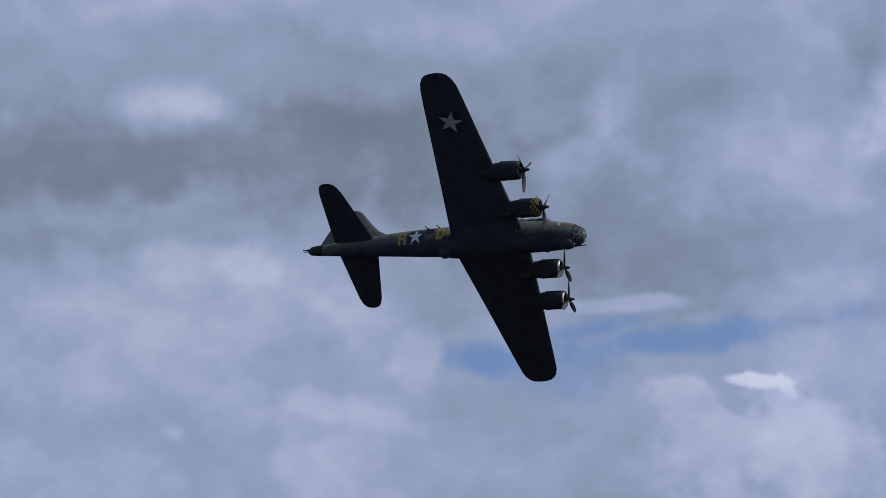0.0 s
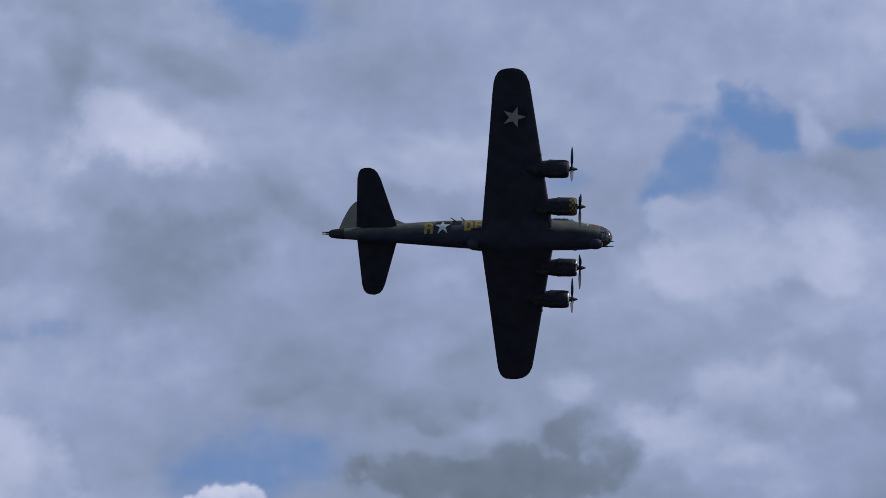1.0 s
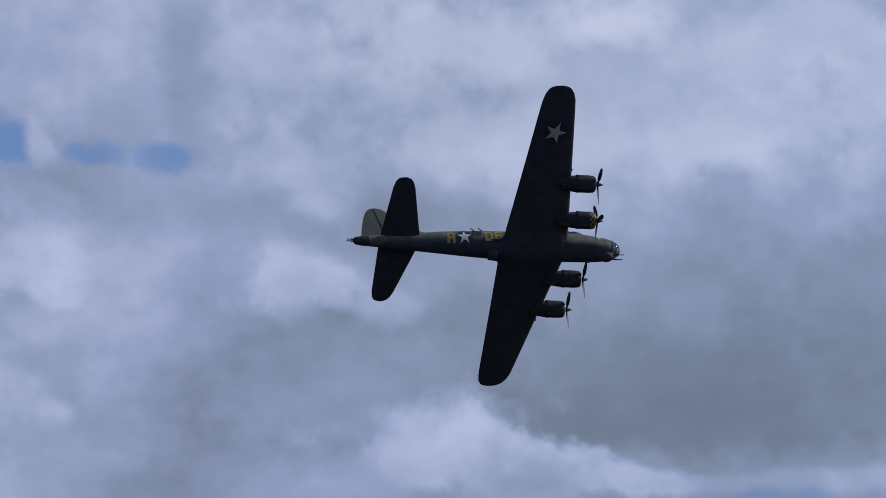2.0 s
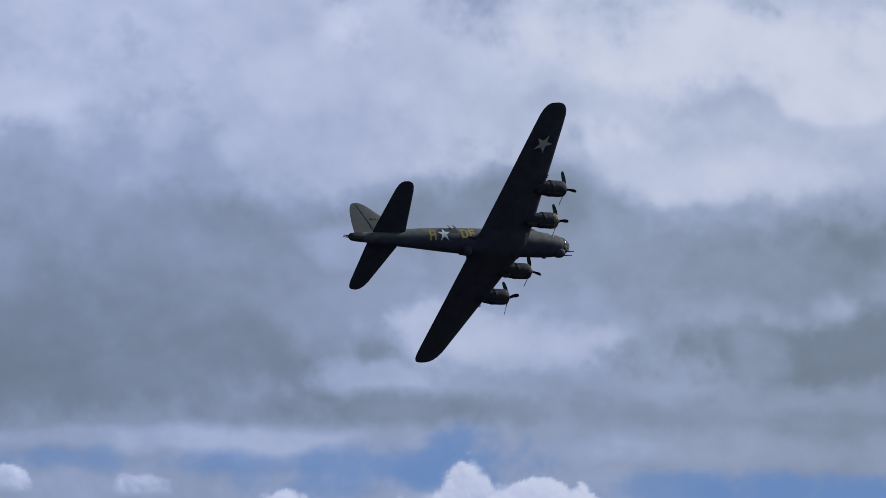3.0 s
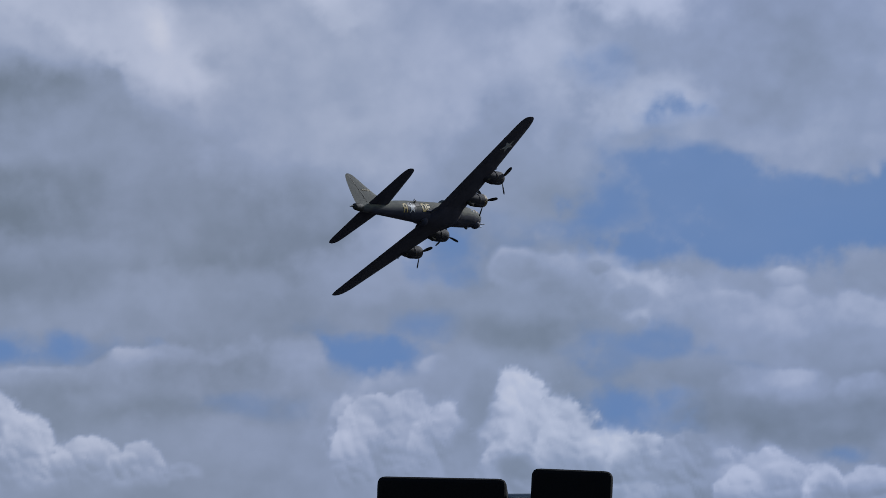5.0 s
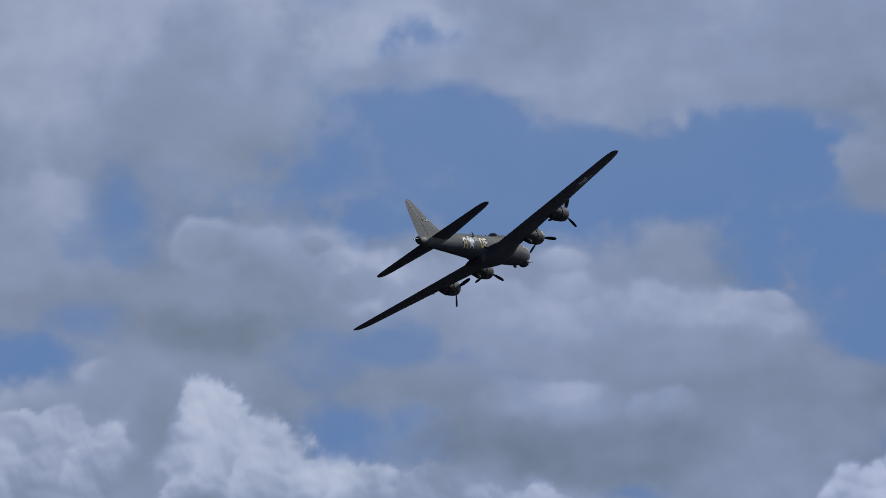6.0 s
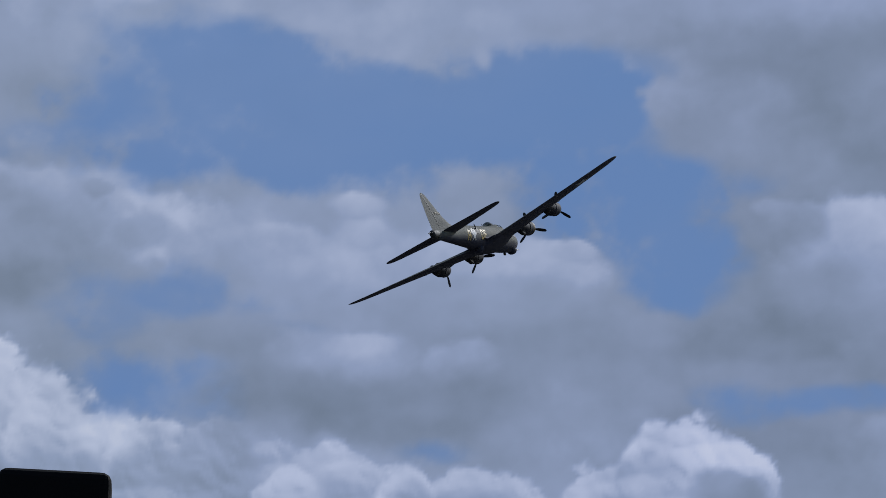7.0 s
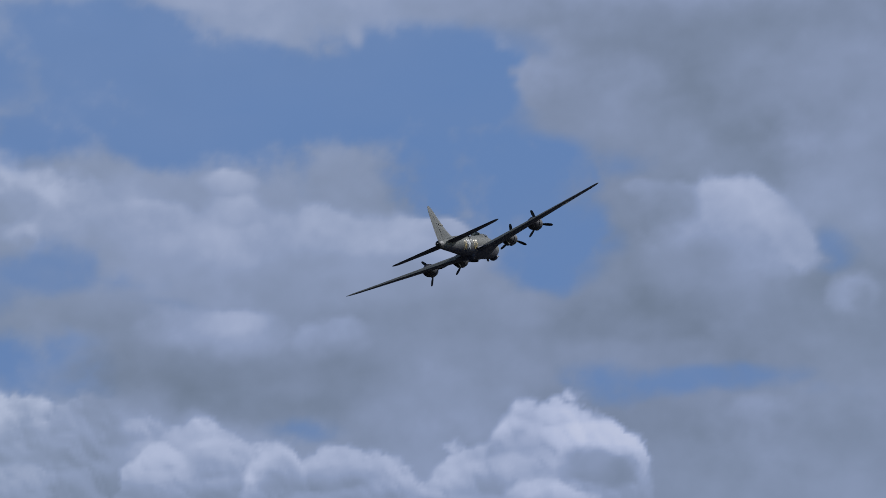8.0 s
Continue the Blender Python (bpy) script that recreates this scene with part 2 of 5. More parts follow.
def code_letter(name, text, s, z, size, parent, width=0.2):
    """A painted block letter that follows the starboard flank; s is its middle's station, z its middle's height."""
    bm = bmesh.new()
    for k, (x0, y0, x1, y1) in enumerate(GLYPHS[text]):
        p, q = Vector((x0, y0)) * (size - width), Vector((x1, y1)) * (size - width)
        along = (q - p).normalized() * width / 2
        across = Vector((-along.y, along.x))
        rows, n = [], 5
        for i in range(n + 1):
            c = (p - along).lerp(q + along, i / n)
            row = []
            for j in (-1, 0, 1):
                u = c + across * j
                st, h = s - u.x + 0.31 * (size - width), z + u.y - (size - width) / 2
                row.append(bm.verts.new((MID - st, -hull_side(st, h) - 0.016 - 0.002 * k, h)))
            rows.append(row)
        for r0, r1 in zip(rows, rows[1:]):
            for j in range(2):
                bm.faces.new((r0[j], r0[j + 1], r1[j + 1], r1[j]))
    return part(name, bm, YELLOW, parent, "yellow painted block code letter")


def gun(name, a, b, parent, r=0.035):
    bm = bmesh.new()
    a, b = Vector(a), Vector(b)
    rod(bm, a, a.lerp(b, 0.55), r * 1.5)
    rod(bm, a.lerp(b, 0.5), b, r)
    return part(name, bm, STEEL, parent)


def nacelle(x, y, z, side, inboard, parent, checks=False):
    """An engine: the round cowling, the flaps behind it, the tapering fairing, turbo and exhaust below. x: the propeller."""
    bm = bmesh.new()
    le, te, wz, th = blend(WING, abs(y))
    rear = MID - le - 1.9
    rings = []
    for k in range(13):
        f = k / 12
        px = x - 1.75 + (rear - (x - 1.75)) * f
        r = 0.7 * (1 - 0.72 * f ** 1.8)
        rings.append(oval(px, y, z + (wz + 0.12 - z) * f ** 0.9 - 0.02, r, r * (1.05 - 0.45 * f), n=24))
    loft(bm, rings)
    # the nacelle's shade is part of this darker grey
    body = part("nacelle", bm, SHADED_GREY, parent, "engine nacelle in shade-darkened grey, faired into the wing")
    for p in body.data.polygons:
        p.use_smooth = True
    bm = bmesh.new()  # cowling, hollow at the front
    rings = [oval(x - 1.72, y, z, 0.7, 0.7), oval(x - 1.4, y, z, 0.735, 0.735), oval(x - 0.75, y, z, 0.735, 0.735), oval(x - 0.4, y, z, 0.7, 0.7),
             oval(x - 0.27, y, z, 0.62, 0.62), oval(x - 0.24, y, z, 0.55, 0.55), oval(x - 0.3, y, z, 0.5, 0.5), oval(x - 0.7, y, z, 0.5, 0.5)]
    loft(bm, rings)
    part("cowling", bm, SHADED_GREY, body)
    if checks:
        bm = bmesh.new()
        table = [(-0.85, 0.745), (-0.66, 0.745), (-0.5, 0.728), (-0.37, 0.7), (-0.28, 0.64)]
        n = 20
        for k, ((xa, ra), (xb, rb)) in enumerate(zip(table, table[1:])):
            for i in range(n):
                vs = []
                for px, r, j in ((xa, ra, i), (xa, ra, i + 1), (xb, rb, i + 1), (xb, rb, i)):
                    a = math.tau * j / n
                    vs.append(bm.verts.new((x + px, y + r * math.cos(a), z + r * math.sin(a))))
                f = bm.faces.new(vs)
                f.material_index = (i + k) % 2
        part("cowl_checks", bm, [CHECK, BLACK], body, "dull yellow and black checked cowl band")
    # port engines only: a pale ring added where the sun glints on the lip
    if y > 0:
        bm = bmesh.new()
        loft(bm, [oval(x + px, y, z, r, r) for px, r in ((-0.34, 0.682), (-0.268, 0.632), (-0.232, 0.552), (-0.296, 0.494))], caps=False)
        part("cowl_lip_glint", bm, LIP_GLINT, body, "pale ring for the sun's glint on the cowling lip")
    bm = bmesh.new()  # crankcase and cylinders inside
    dome(bm, x - 0.28, y, z, 0.24, (0.9, 1, 1))
    for i in range(9):
        a = math.tau * i / 9
        rod(bm, (x - 0.5, y, z), (x - 0.5, y + 0.46 * math.cos(a), z + 0.46 * math.sin(a)), 0.09, n=8)
    part("engine", bm, STEEL, body)
    for i in range(10):  # cowl flaps
        a0 = math.tau * (i + 0.06) / 10
        a1 = math.tau * (i + 0.94) / 10
        bm = bmesh.new()
        outer, inner = [], []
        for j in range(4):
            a = a0 + (a1 - a0) * j / 3
            for px, r in ((x - 1.5, 0.742), (x - 1.82, 0.755)):
                outer.append(bm.verts.new((px, y + r * math.cos(a), z + r * math.sin(a))))
                inner.append(bm.verts.new((px, y + (r - 0.015) * math.cos(a), z + (r - 0.015) * math.sin(a))))
        for j in range(3):
            bm.faces.new((outer[2 * j], outer[2 * j + 1], outer[2 * j + 3], outer[2 * j + 2]))
            bm.faces.new((inner[2 * j], inner[2 * j + 1], inner[2 * j + 3], inner[2 * j + 2]))
        part("cowl_flap", bm, SHADED_GREY, body)
    bm = bmesh.new()  # turbo supercharger
    rod(bm, (x - 2.9, y, z - 0.3), (x - 2.9, y, z - 0.52), 0.3, 0.24, n=18)
    rod(bm, (x - 2.9, y, z - 0.5), (x - 2.9, y, z - 0.56), 0.16, n=14)
    part("turbo", bm, EXHAUST, body, "heat-stained turbo supercharger")
    bm = bmesh.new()
    rod(bm, (x - 1.7, y + 0.38 * side, z - 0.5), (x - 2.8, y + 0.14 * side, z - 0.4), 0.09, n=12)
    part("exhaust_pipe", bm, EXHAUST, body)
    bm = bmesh.new()  # air scoop under the cowling
    loft(bm, [oval(x - 0.75, y, z - 0.66, 0.16, 0.12, 14), oval(x - 1.5, y, z - 0.7, 0.2, 0.16, 14), oval(x - 2.3, y, z - 0.6, 0.12, 0.1, 14)])
    part("air_scoop", bm, SHADED_GREY, body)
    if inboard:  # the half-sunk main wheel
        bm = bmesh.new()
        prof = [(0.3, 0.16), (0.5, 0.2), (0.62, 0.17), (0.68, 0.09), (0.7, 0.0), (0.68, -0.09), (0.62, -0.17), (0.5, -0.2), (0.3, -0.16)]
        rings = [[(x - 3.0 + r * math.cos(a) * 0.95, y + w, z - 0.2 + r * math.sin(a)) for r, w in prof] for a in (math.tau * i / 28 for i in range(29))]
        loft(bm, rings, caps=False)
        part("main_wheel", bm, RUBBER, body, "half-retracted black tyre")
    return body


def propeller(place, parent):
    """Three broad blades on a hub; the shaft lies along x."""
    bm = bmesh.new()
    loft(bm, [oval(px, 0, 0, r, r, 16) for px, r in ((-0.26, 0.14), (-0.05, 0.2), (0.08, 0.19), (0.2, 0.13), (0.3, 0.1), (0.42, 0.07), (0.47, 0.02))])
    hub = part("propeller", bm, BLACK, parent, "black three-bladed propeller")
    hub.matrix_basis = Matrix.Translation(place)
    bm = bmesh.new()
    rings = []
    for r, half, th, twist in ((0.12, 0.07, 0.07, 58), (0.35, 0.08, 0.07, 56), (0.6, 0.15, 0.045, 48), (0.95, 0.185, 0.03, 38), (1.3, 0.18, 0.022, 30), (1.6, 0.15, 0.016, 25), (1.72, 0.1, 0.012, 24), (1.77, 0.03, 0.008, 24)):
        ring = []
        for i in range(12):
            a = math.tau * i / 12
            c, t = half * math.cos(a), th * math.sin(a)
            w = radians(twist)
            ring.append((t * math.cos(w) - c * math.sin(w), c * math.cos(w) + t * math.sin(w), r))
        rings.append(ring)
    loft(bm, rings)
    first = part("blade", bm, BLACK, hub)
    for k in (1, 2):
        b = new("blade", first.data)
        b.parent = hub
        b.matrix_basis = pose(0, 0, 0, 120 * k)
    return hub


ENGINES = [(3.29, -6.61, 0.11), (2.63, -3.1, -0.19), (2.63, 3.1, -0.19), (3.29, 6.61, 0.11)]


def build_aircraft():
    craft = tagged(new("bomber_aircraft"), "olive and grey four-engined vintage bomber in banked flight", "aircraft")
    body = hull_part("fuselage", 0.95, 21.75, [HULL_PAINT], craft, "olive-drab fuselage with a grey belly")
    hull_part("nose_glazing", 0.0, 0.94, [GLASS], craft, "clear perspex nose cone", 0.08)
    bm = bmesh.new()  # ribs of the nose glazing
    for s in (0.2, 0.55, 0.93):
        c, w, h = blend(HULL, s)
        loft(bm, [oval(MID - s - d, 0, c, w + 0.012, h + 0.012) for d in (-0.02, 0.02)], caps=False)
    for k in range(8):
        a = math.tau * (k + 0.5) / 8
        for s in (0.2, 0.38, 0.56, 0.74):
            ends = []
            for q in (s, s + 0.19):
                c, w, h = blend(HULL, q)
                ends.append((MID - q, (w + 0.01) * math.cos(a), c + (h + 0.01) * math.sin(a)))
            rod(bm, *ends, 0.018, n=6)
    part("nose_frame", bm, BLACK, craft, "dark metal ribs of the nose cone")
    bm = bmesh.new()  # the sight, its stand and the deck behind the cone
    loft(bm, [oval(MID - s, 0, z, w, h, 16, power=3) for s, z, w, h in ((0.3, -0.3, 0.2, 0.12), (0.5, -0.22, 0.34, 0.3), (0.75, -0.16, 0.52, 0.5), (0.93, -0.12, 0.66, 0.68))])
    part("nose_interior", bm, BLACK, craft, "dark bomb sight and deck inside the nose")
    hull_part("tail_gun_house", 21.76, 23.0, [BLACK], craft, "dark rounded tail gun position")
    for y in (-0.09, 0.09):
        gun("tail_gun", (MID - 22.8, y, -0.14), (MID - 23.55, y, -0.12), craft, 0.04)
    # flight deck roof and its panes
    bm = bmesh.new()
    loft(bm, [oval(MID - s, 0, z, w, h, 24, power=2.4) for s, z, w, h in ((2.85, 0.9, 0.45, 0.12), (3.2, 0.98, 0.72, 0.34), (3.7, 1.0, 0.8, 0.62), (4.5, 1.0, 0.82, 0.66), (5.6, 0.95, 0.78, 0.55), (7.2, 0.85, 0.6, 0.46), (8.6, 0.8, 0.3, 0.42))])
    part("flight_deck_roof", bm, OLIVE, craft)
    for side in (-1, 1):
        for s0, s1, z0, z1 in ((3.5, 4.05, 1.12, 1.42), (4.15, 4.75, 1.1, 1.42)):
            bm = bmesh.new()
            vs = [bm.verts.new((MID - s, side * y, z)) for s, y, z in ((s0, 0.84, z0), (s1, 0.86, z0), (s1, 0.74, z1), (s0, 0.7, z1))]
            bm.faces.new(vs)
            bmesh.ops.solidify(bm, geom=bm.faces[:], thickness=0.02)
            part("side_window", bm, GLASS, craft)
    for y in (-0.33, 0.33):
        bm = bmesh.new()
        vs = [bm.verts.new((MID - s, y + d, z)) for s, d, z in ((2.98, -0.27, 1.1), (2.98, 0.27, 1.1), (3.42, 0.27, 1.5), (3.42, -0.27, 1.5))]
        bm.faces.new(vs)
        bmesh.ops.solidify(bm, geom=bm.faces[:], thickness=0.02)
        part("windscreen", bm, GLASS, craft)
    # cheek windows on the nose
    for side in (-1, 1):
        for s in (1.35, 2.2):
            bm = bmesh.new()
            vs = []
            for ds, z in ((-0.25, -0.02), (0.25, -0.02), (0.25, 0.4), (-0.25, 0.4)):
                vs.append(bm.verts.new((MID - s - ds, side * (hull_side(s + ds, z) + 0.02), z)))
            bm.faces.new(vs)
            bmesh.ops.solidify(bm, geom=bm.faces[:], thickness=0.02)
            part("nose_window", bm, GLASS, craft)
    # upper turret
    bm = bmesh.new()
    dome(bm, MID - 5.6, 0, 1.5, 0.55, (1, 1, 0.85))
    turret = part("upper_turret", bm, GLASS, craft, "glazed dorsal gun turret")
    bm = bmesh.new()
    rod(bm, (MID - 5.6, 0, 1.25), (MID - 5.6, 0, 1.56), 0.58, n=20)
    part("turret_ring", bm, OLIVE, turret)
    for y in (-0.2, 0.2):
        gun("turret_gun", (MID - 5.2, y, 1.72), (MID - 4.1, y, 1.78), turret)
    # chin turret
    bm = bmesh.new()
    dome(bm, MID - 1.38, 0, -1.02, 0.58, (1.1, 0.85, 0.66))
    chin = part("chin_turret", bm, GREY, craft, "grey rounded chin turret")
    for y in (-0.25, 0.25):
        gun("chin_gun", (MID - 0.9, y, -1.02), (MID + 0.1, y, -0.98), chin, 0.04)
    # ball turret
    bm = bmesh.new()
    dome(bm, MID - 11.3, 0, -1.22, 0.5)
    ball = part("ball_turret", bm, GREY, craft, "grey ball turret under the belly")
    for y in (-0.3, 0.3):
        gun("ball_gun", (MID - 11.6, y, -1.3), (MID - 12.05, y, -1.34), ball)
    # radio room hatch and dorsal gun
    bm = bmesh.new()
    loft(bm, [oval(MID - s, 0, 1.08, 0.3, h, 16) for s, h in ((9.6, 0.1), (10.0, 0.2), (10.8, 0.2), (11.3, 0.08))])
    part("radio_hatch", bm, GLASS, craft)
    # waist windows and guns
    for side in (-1, 1):
        bm = bmesh.new()
        rows = []
        for s in (12.2, 12.45, 12.7, 12.95):
            rows.append([bm.verts.new((MID - s, side * (hull_side(s, z) + 0.02), z)) for z in (-0.16, 0.02, 0.2, 0.38, 0.56)])
        for a, b in zip(rows, rows[1:]):
            for i in range(4):
                bm.faces.new((a[i], a[i + 1], b[i + 1], b[i]))
        part("waist_window", bm, BLACK, craft, "dark open waist gun window")
    gun("waist_gun", (MID - 12.5, -0.9, 0.3), (MID - 13.1, -1.24, 0.56), craft, 0.04)
    gun("waist_gun", (MID - 11.9, -0.8, 0.62), (MID - 12.3, -0.95, 0.98), craft, 0.04)
    # wings
    for side, who in ((1, "left"), (-1, "right")):
        bm = bmesh.new()
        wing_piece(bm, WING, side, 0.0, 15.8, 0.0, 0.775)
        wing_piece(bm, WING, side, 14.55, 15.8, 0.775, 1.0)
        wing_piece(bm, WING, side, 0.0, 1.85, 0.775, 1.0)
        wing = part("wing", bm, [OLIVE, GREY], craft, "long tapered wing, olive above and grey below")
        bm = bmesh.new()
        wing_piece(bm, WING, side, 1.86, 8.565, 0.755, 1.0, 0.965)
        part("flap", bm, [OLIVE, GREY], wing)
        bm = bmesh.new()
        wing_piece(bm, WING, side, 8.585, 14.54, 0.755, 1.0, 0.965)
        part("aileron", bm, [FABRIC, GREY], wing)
        bm = bmesh.new()
        loft(bm, [oval(MID - s, side * 1.05, z, w, h, 16) for s, z, w, h in ((5.0, -0.52, 0.1, 0.1), (6.0, -0.5, 0.22, 0.32), (8.0, -0.5, 0.26, 0.36), (10.0, -0.6, 0.2, 0.22), (11.4, -0.62, 0.05, 0.06))])
        part("wing_fillet", bm, GREY, wing)
        le, te, wz, th = blend(WING, 7.9)
        bm = bmesh.new()
        dome(bm, MID - le - 0.06, side * 7.9, wz + 0.13, 0.14, (0.8, 1.2, 0.8))
        part("landing_light", bm, GLASS, wing)
        bm = bmesh.new()
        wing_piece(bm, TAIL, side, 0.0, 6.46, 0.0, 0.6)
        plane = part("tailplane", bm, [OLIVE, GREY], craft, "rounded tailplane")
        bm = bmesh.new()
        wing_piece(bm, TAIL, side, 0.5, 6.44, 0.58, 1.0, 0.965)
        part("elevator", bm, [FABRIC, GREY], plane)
    # the wide fairing that carries the wing roots into the belly
    bm = bmesh.new()
    rings = []
    for i in range(17):
        s = 5.2 + (10.7 - 5.2) * i / 16
        c, w, h = blend(HULL, s)
        ring = []
        for j in range(-8, 9):
            y = j / 8 * 2.5
            le, te, wz, th = blend(WING, abs(y))
            f = min(max((s - le) / (te - le), 0.0), 1.0)
            low = wz - 0.85 * th * (te - le) * 5 * (0.2969 * math.sqrt(f) - 0.126 * f - 0.3516 * f * f + 0.2843 * f ** 3 - 0.1015 * f ** 4) + WING_TILT * ((le + te) / 2 - s)
            out = min(abs(y) / 2.5, 1.0)
            ease = out * out * (3 - 2 * out)
            belly = c - h - 0.012
            ring.append((s, y, belly + (low + 0.03 - belly) * ease + (0.2, 0.06)[i] if i < 2 else belly + (low + 0.03 - belly) * ease, c))
        tail = max(0.0, (s - 9.5) / 1.2)
        pinch = 1 - 0.6 * tail ** 1.6
        under = [(MID - q, y * pinch, z) for q, y, z, cc in ring]
        over = [(MID - q, y * pinch, z + 0.09) for q, y, z, cc in reversed(ring)]
        rings.append(under + over)
    loft(bm, rings)
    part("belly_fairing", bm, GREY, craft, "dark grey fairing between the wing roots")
    # insignia under the starboard wing
    def under(u, v):
        y = 11.5 - u
        le, te, z, th = blend(WING, y)
        mid = blend(WING, 11.5)
        s = (mid[0] + mid[1]) / 2 - 0.1 - v
        f = (s - le) / (te - le)
        h = th * (te - le) * 5 * (0.2969 * math.sqrt(f) - 0.126 * f - 0.3516 * f * f + 0.2843 * f ** 3 - 0.1015 * f ** 4)
        return MID - s, -y, z - 0.85 * h + WING_TILT * ((le + te) / 2 - s)
    bm = bmesh.new()
    disc(bm, 1.05, lambda u, v: Vector(under(u, v)) - Vector((0, 0, 0.012)))
    badge = part("wing_insignia", bm, BLUE, craft, "dark blue disc with a dull white star")
    bm = bmesh.new()
    insignia_star(bm, 1.0, lambda u, v: Vector(under(u, v)) - Vector((0, 0, 0.03)))
    part("star", bm, DULL_WHITE, badge)
    # fuselage markings on the starboard flank
    def flank(u, v, out):
        s, z = 13.72 - u, -0.3 + v
        return Vector((MID - s, -hull_side(s, z) - out, z))
    bm = bmesh.new()
    disc(bm, 0.72, lambda u, v: flank(u, v, 0.012))
    badge = part("fuselage_insignia", bm, BLUE, craft, "dark blue disc with a white star")
    bm = bmesh.new()
    insignia_star(bm, 0.66, lambda u, v: flank(u, v, 0.03))
    part("star", bm, WHITE, badge)
    # plain panels where the nose art is, on the starboard bow
    for name, s0, s1, z0, z1, paint in (("nose_panel", 1.05, 1.55, -0.05, 0.42, RUST), ("nose_panel", 1.75, 2.35, 0.3, 0.42, CREAM), ("nose_panel", 1.95, 2.1, -0.05, 0.28, CREAM)):
        bm = bmesh.new()
        grid = [[bm.verts.new((MID - s, -hull_side(s, z) - 0.015, z)) for z in (z0, (z0 + z1) / 2, z1)] for s in (s0, (s0 + s1) / 2, s1)]
        for a, c in zip(grid, grid[1:]):
            for i in range(2):
                bm.faces.new((a[i], a[i + 1], c[i + 1], c[i]))
        part(name, bm, paint, craft, "small painted patch on the bow")
    code_letter("code_letter", "A", 14.85, -0.3, 0.98, craft)
    code_letter("code_letter", "D", 11.62, -0.2, 1.0, craft)
    code_letter("code_letter", "F", 10.78, -0.18, 1.0, craft)
    # fin and rudder
    bm = bmesh.new()
    rings = []
    for z, le, te in FIN:
        h = 20.08 + 0.14 * z
        rings.append(foil(le, max(te, le + 0.3), 0, z, 0.085 if z > 1.2 else 0.05, 0.0, min(0.97, max(0.2, (h - le) / (te - le))), upright=True))
    loft(bm, rings)
    fin = part("fin", bm, FABRIC, craft, "tall rounded fin with a long dorsal fillet")
    bm = bmesh.new()
    rings = []
    for z, le, te in FIN:
        h = 20.08 + 0.14 * z
        fa = min(0.98, max(0.22, (h + 0.07 - le) / (te - le)))
        rings.append(foil(le, te, 0, z, 0.085 if z > 1.2 else 0.05, fa, 1.0, upright=True))
    loft(bm, rings)
    part("rudder", bm, FABRIC, fin, "faded fabric-covered rudder")
    bm = bmesh.new()
    rings = []
    for z, le, te in FIN[2:-1]:
        h = 20.08 + 0.14 * z
        fa = min(0.9, max(0.2, (h - 0.05 - le) / (te - le)))
        rings.append(foil(le, te, 0, z, 0.085 if z > 1.2 else 0.05, fa, min(0.97, fa + 0.1 / (te - le)), upright=True, thin=1.18))
    loft(bm, rings)
    part("hinge_line", bm, BLACK, fin, "dark rudder hinge line")
    bm = bmesh.new()
    for i, s in enumerate((18.6, 18.85, 19.1, 19.35, 19.6, 19.85)):
        vs = [bm.verts.new((MID - s + dx, -0.19, z)) for dx, z in ((-0.09, 2.05), (0.09, 2.05), (0.09, 2.3), (-0.09, 2.3))]
        bm.faces.new(vs)
    bmesh.ops.solidify(bm, geom=bm.faces[:], thickness=0.03)
    part("serial_bars", bm, FADED, fin, "small faded yellow marks")
    # wireless mast and loop
    bm = bmesh.new()
    rod(bm, (MID - 6.9, 0, 1.25), (MID - 7.0, 0, 1.75), 0.03)
    part("aerial_mast", bm, BLACK, craft)
    bm = bmesh.new()
    dome(bm, MID - 3.0, 0.35, -1.28, 0.16, (1.6, 0.8, 1))
    part("loop_aerial_fairing", bm, BLACK, craft)
    for i, (s, y, z) in enumerate(ENGINES):
        nacelle(MID - s, y, z, 1 if y > 0 else -1, abs(y) < 5, craft, checks=i == 1)
    props = [propeller((MID - s, y, z), craft) for s, y, z in ENGINES]
    return craft, props


# ---- the ground: a flat airfield, never in view but under everything; its grey keeps bounced light dim and neutral ----
def build_ground():
    bm = bmesh.new()
    bmesh.ops.create_grid(bm, x_segments=24, y_segments=24, size=4500)
    tagged(part("ground", bm, DARK_GROUND), "flat unseen airfield ground in dark neutral grey, reaching to the horizon", kind="structure")


# ---- loudspeakers on a mast, in the foreground ----
def speaker_cabinet(w, d, h, name, parent, place, lean):
    bm = bmesh.new()
    bmesh.ops.create_cube(bm, size=1)
    bmesh.ops.scale(bm, vec=(w, d, h), verts=bm.verts)
    bmesh.ops.bevel(bm, geom=bm.edges[:], offset=0.028, segments=4, affect="EDGES", profile=0.6)
    box = part(name, bm, CABINET, parent, "black loudspeaker cabinet with rounded edges")
    box.matrix_basis = place @ pose(0, 0, 0, 0, lean, 0)
    bm = bmesh.new()
    bmesh.ops.create_cube(bm, size=1)
    bmesh.ops.scale(bm, vec=(w * 0.86, 0.012, h * 0.86), verts=bm.verts)
    bmesh.ops.translate(bm, vec=(0, d / 2 + 0.004, 0), verts=bm.verts)
    part("grille", bm, BLACK, box)
    return box


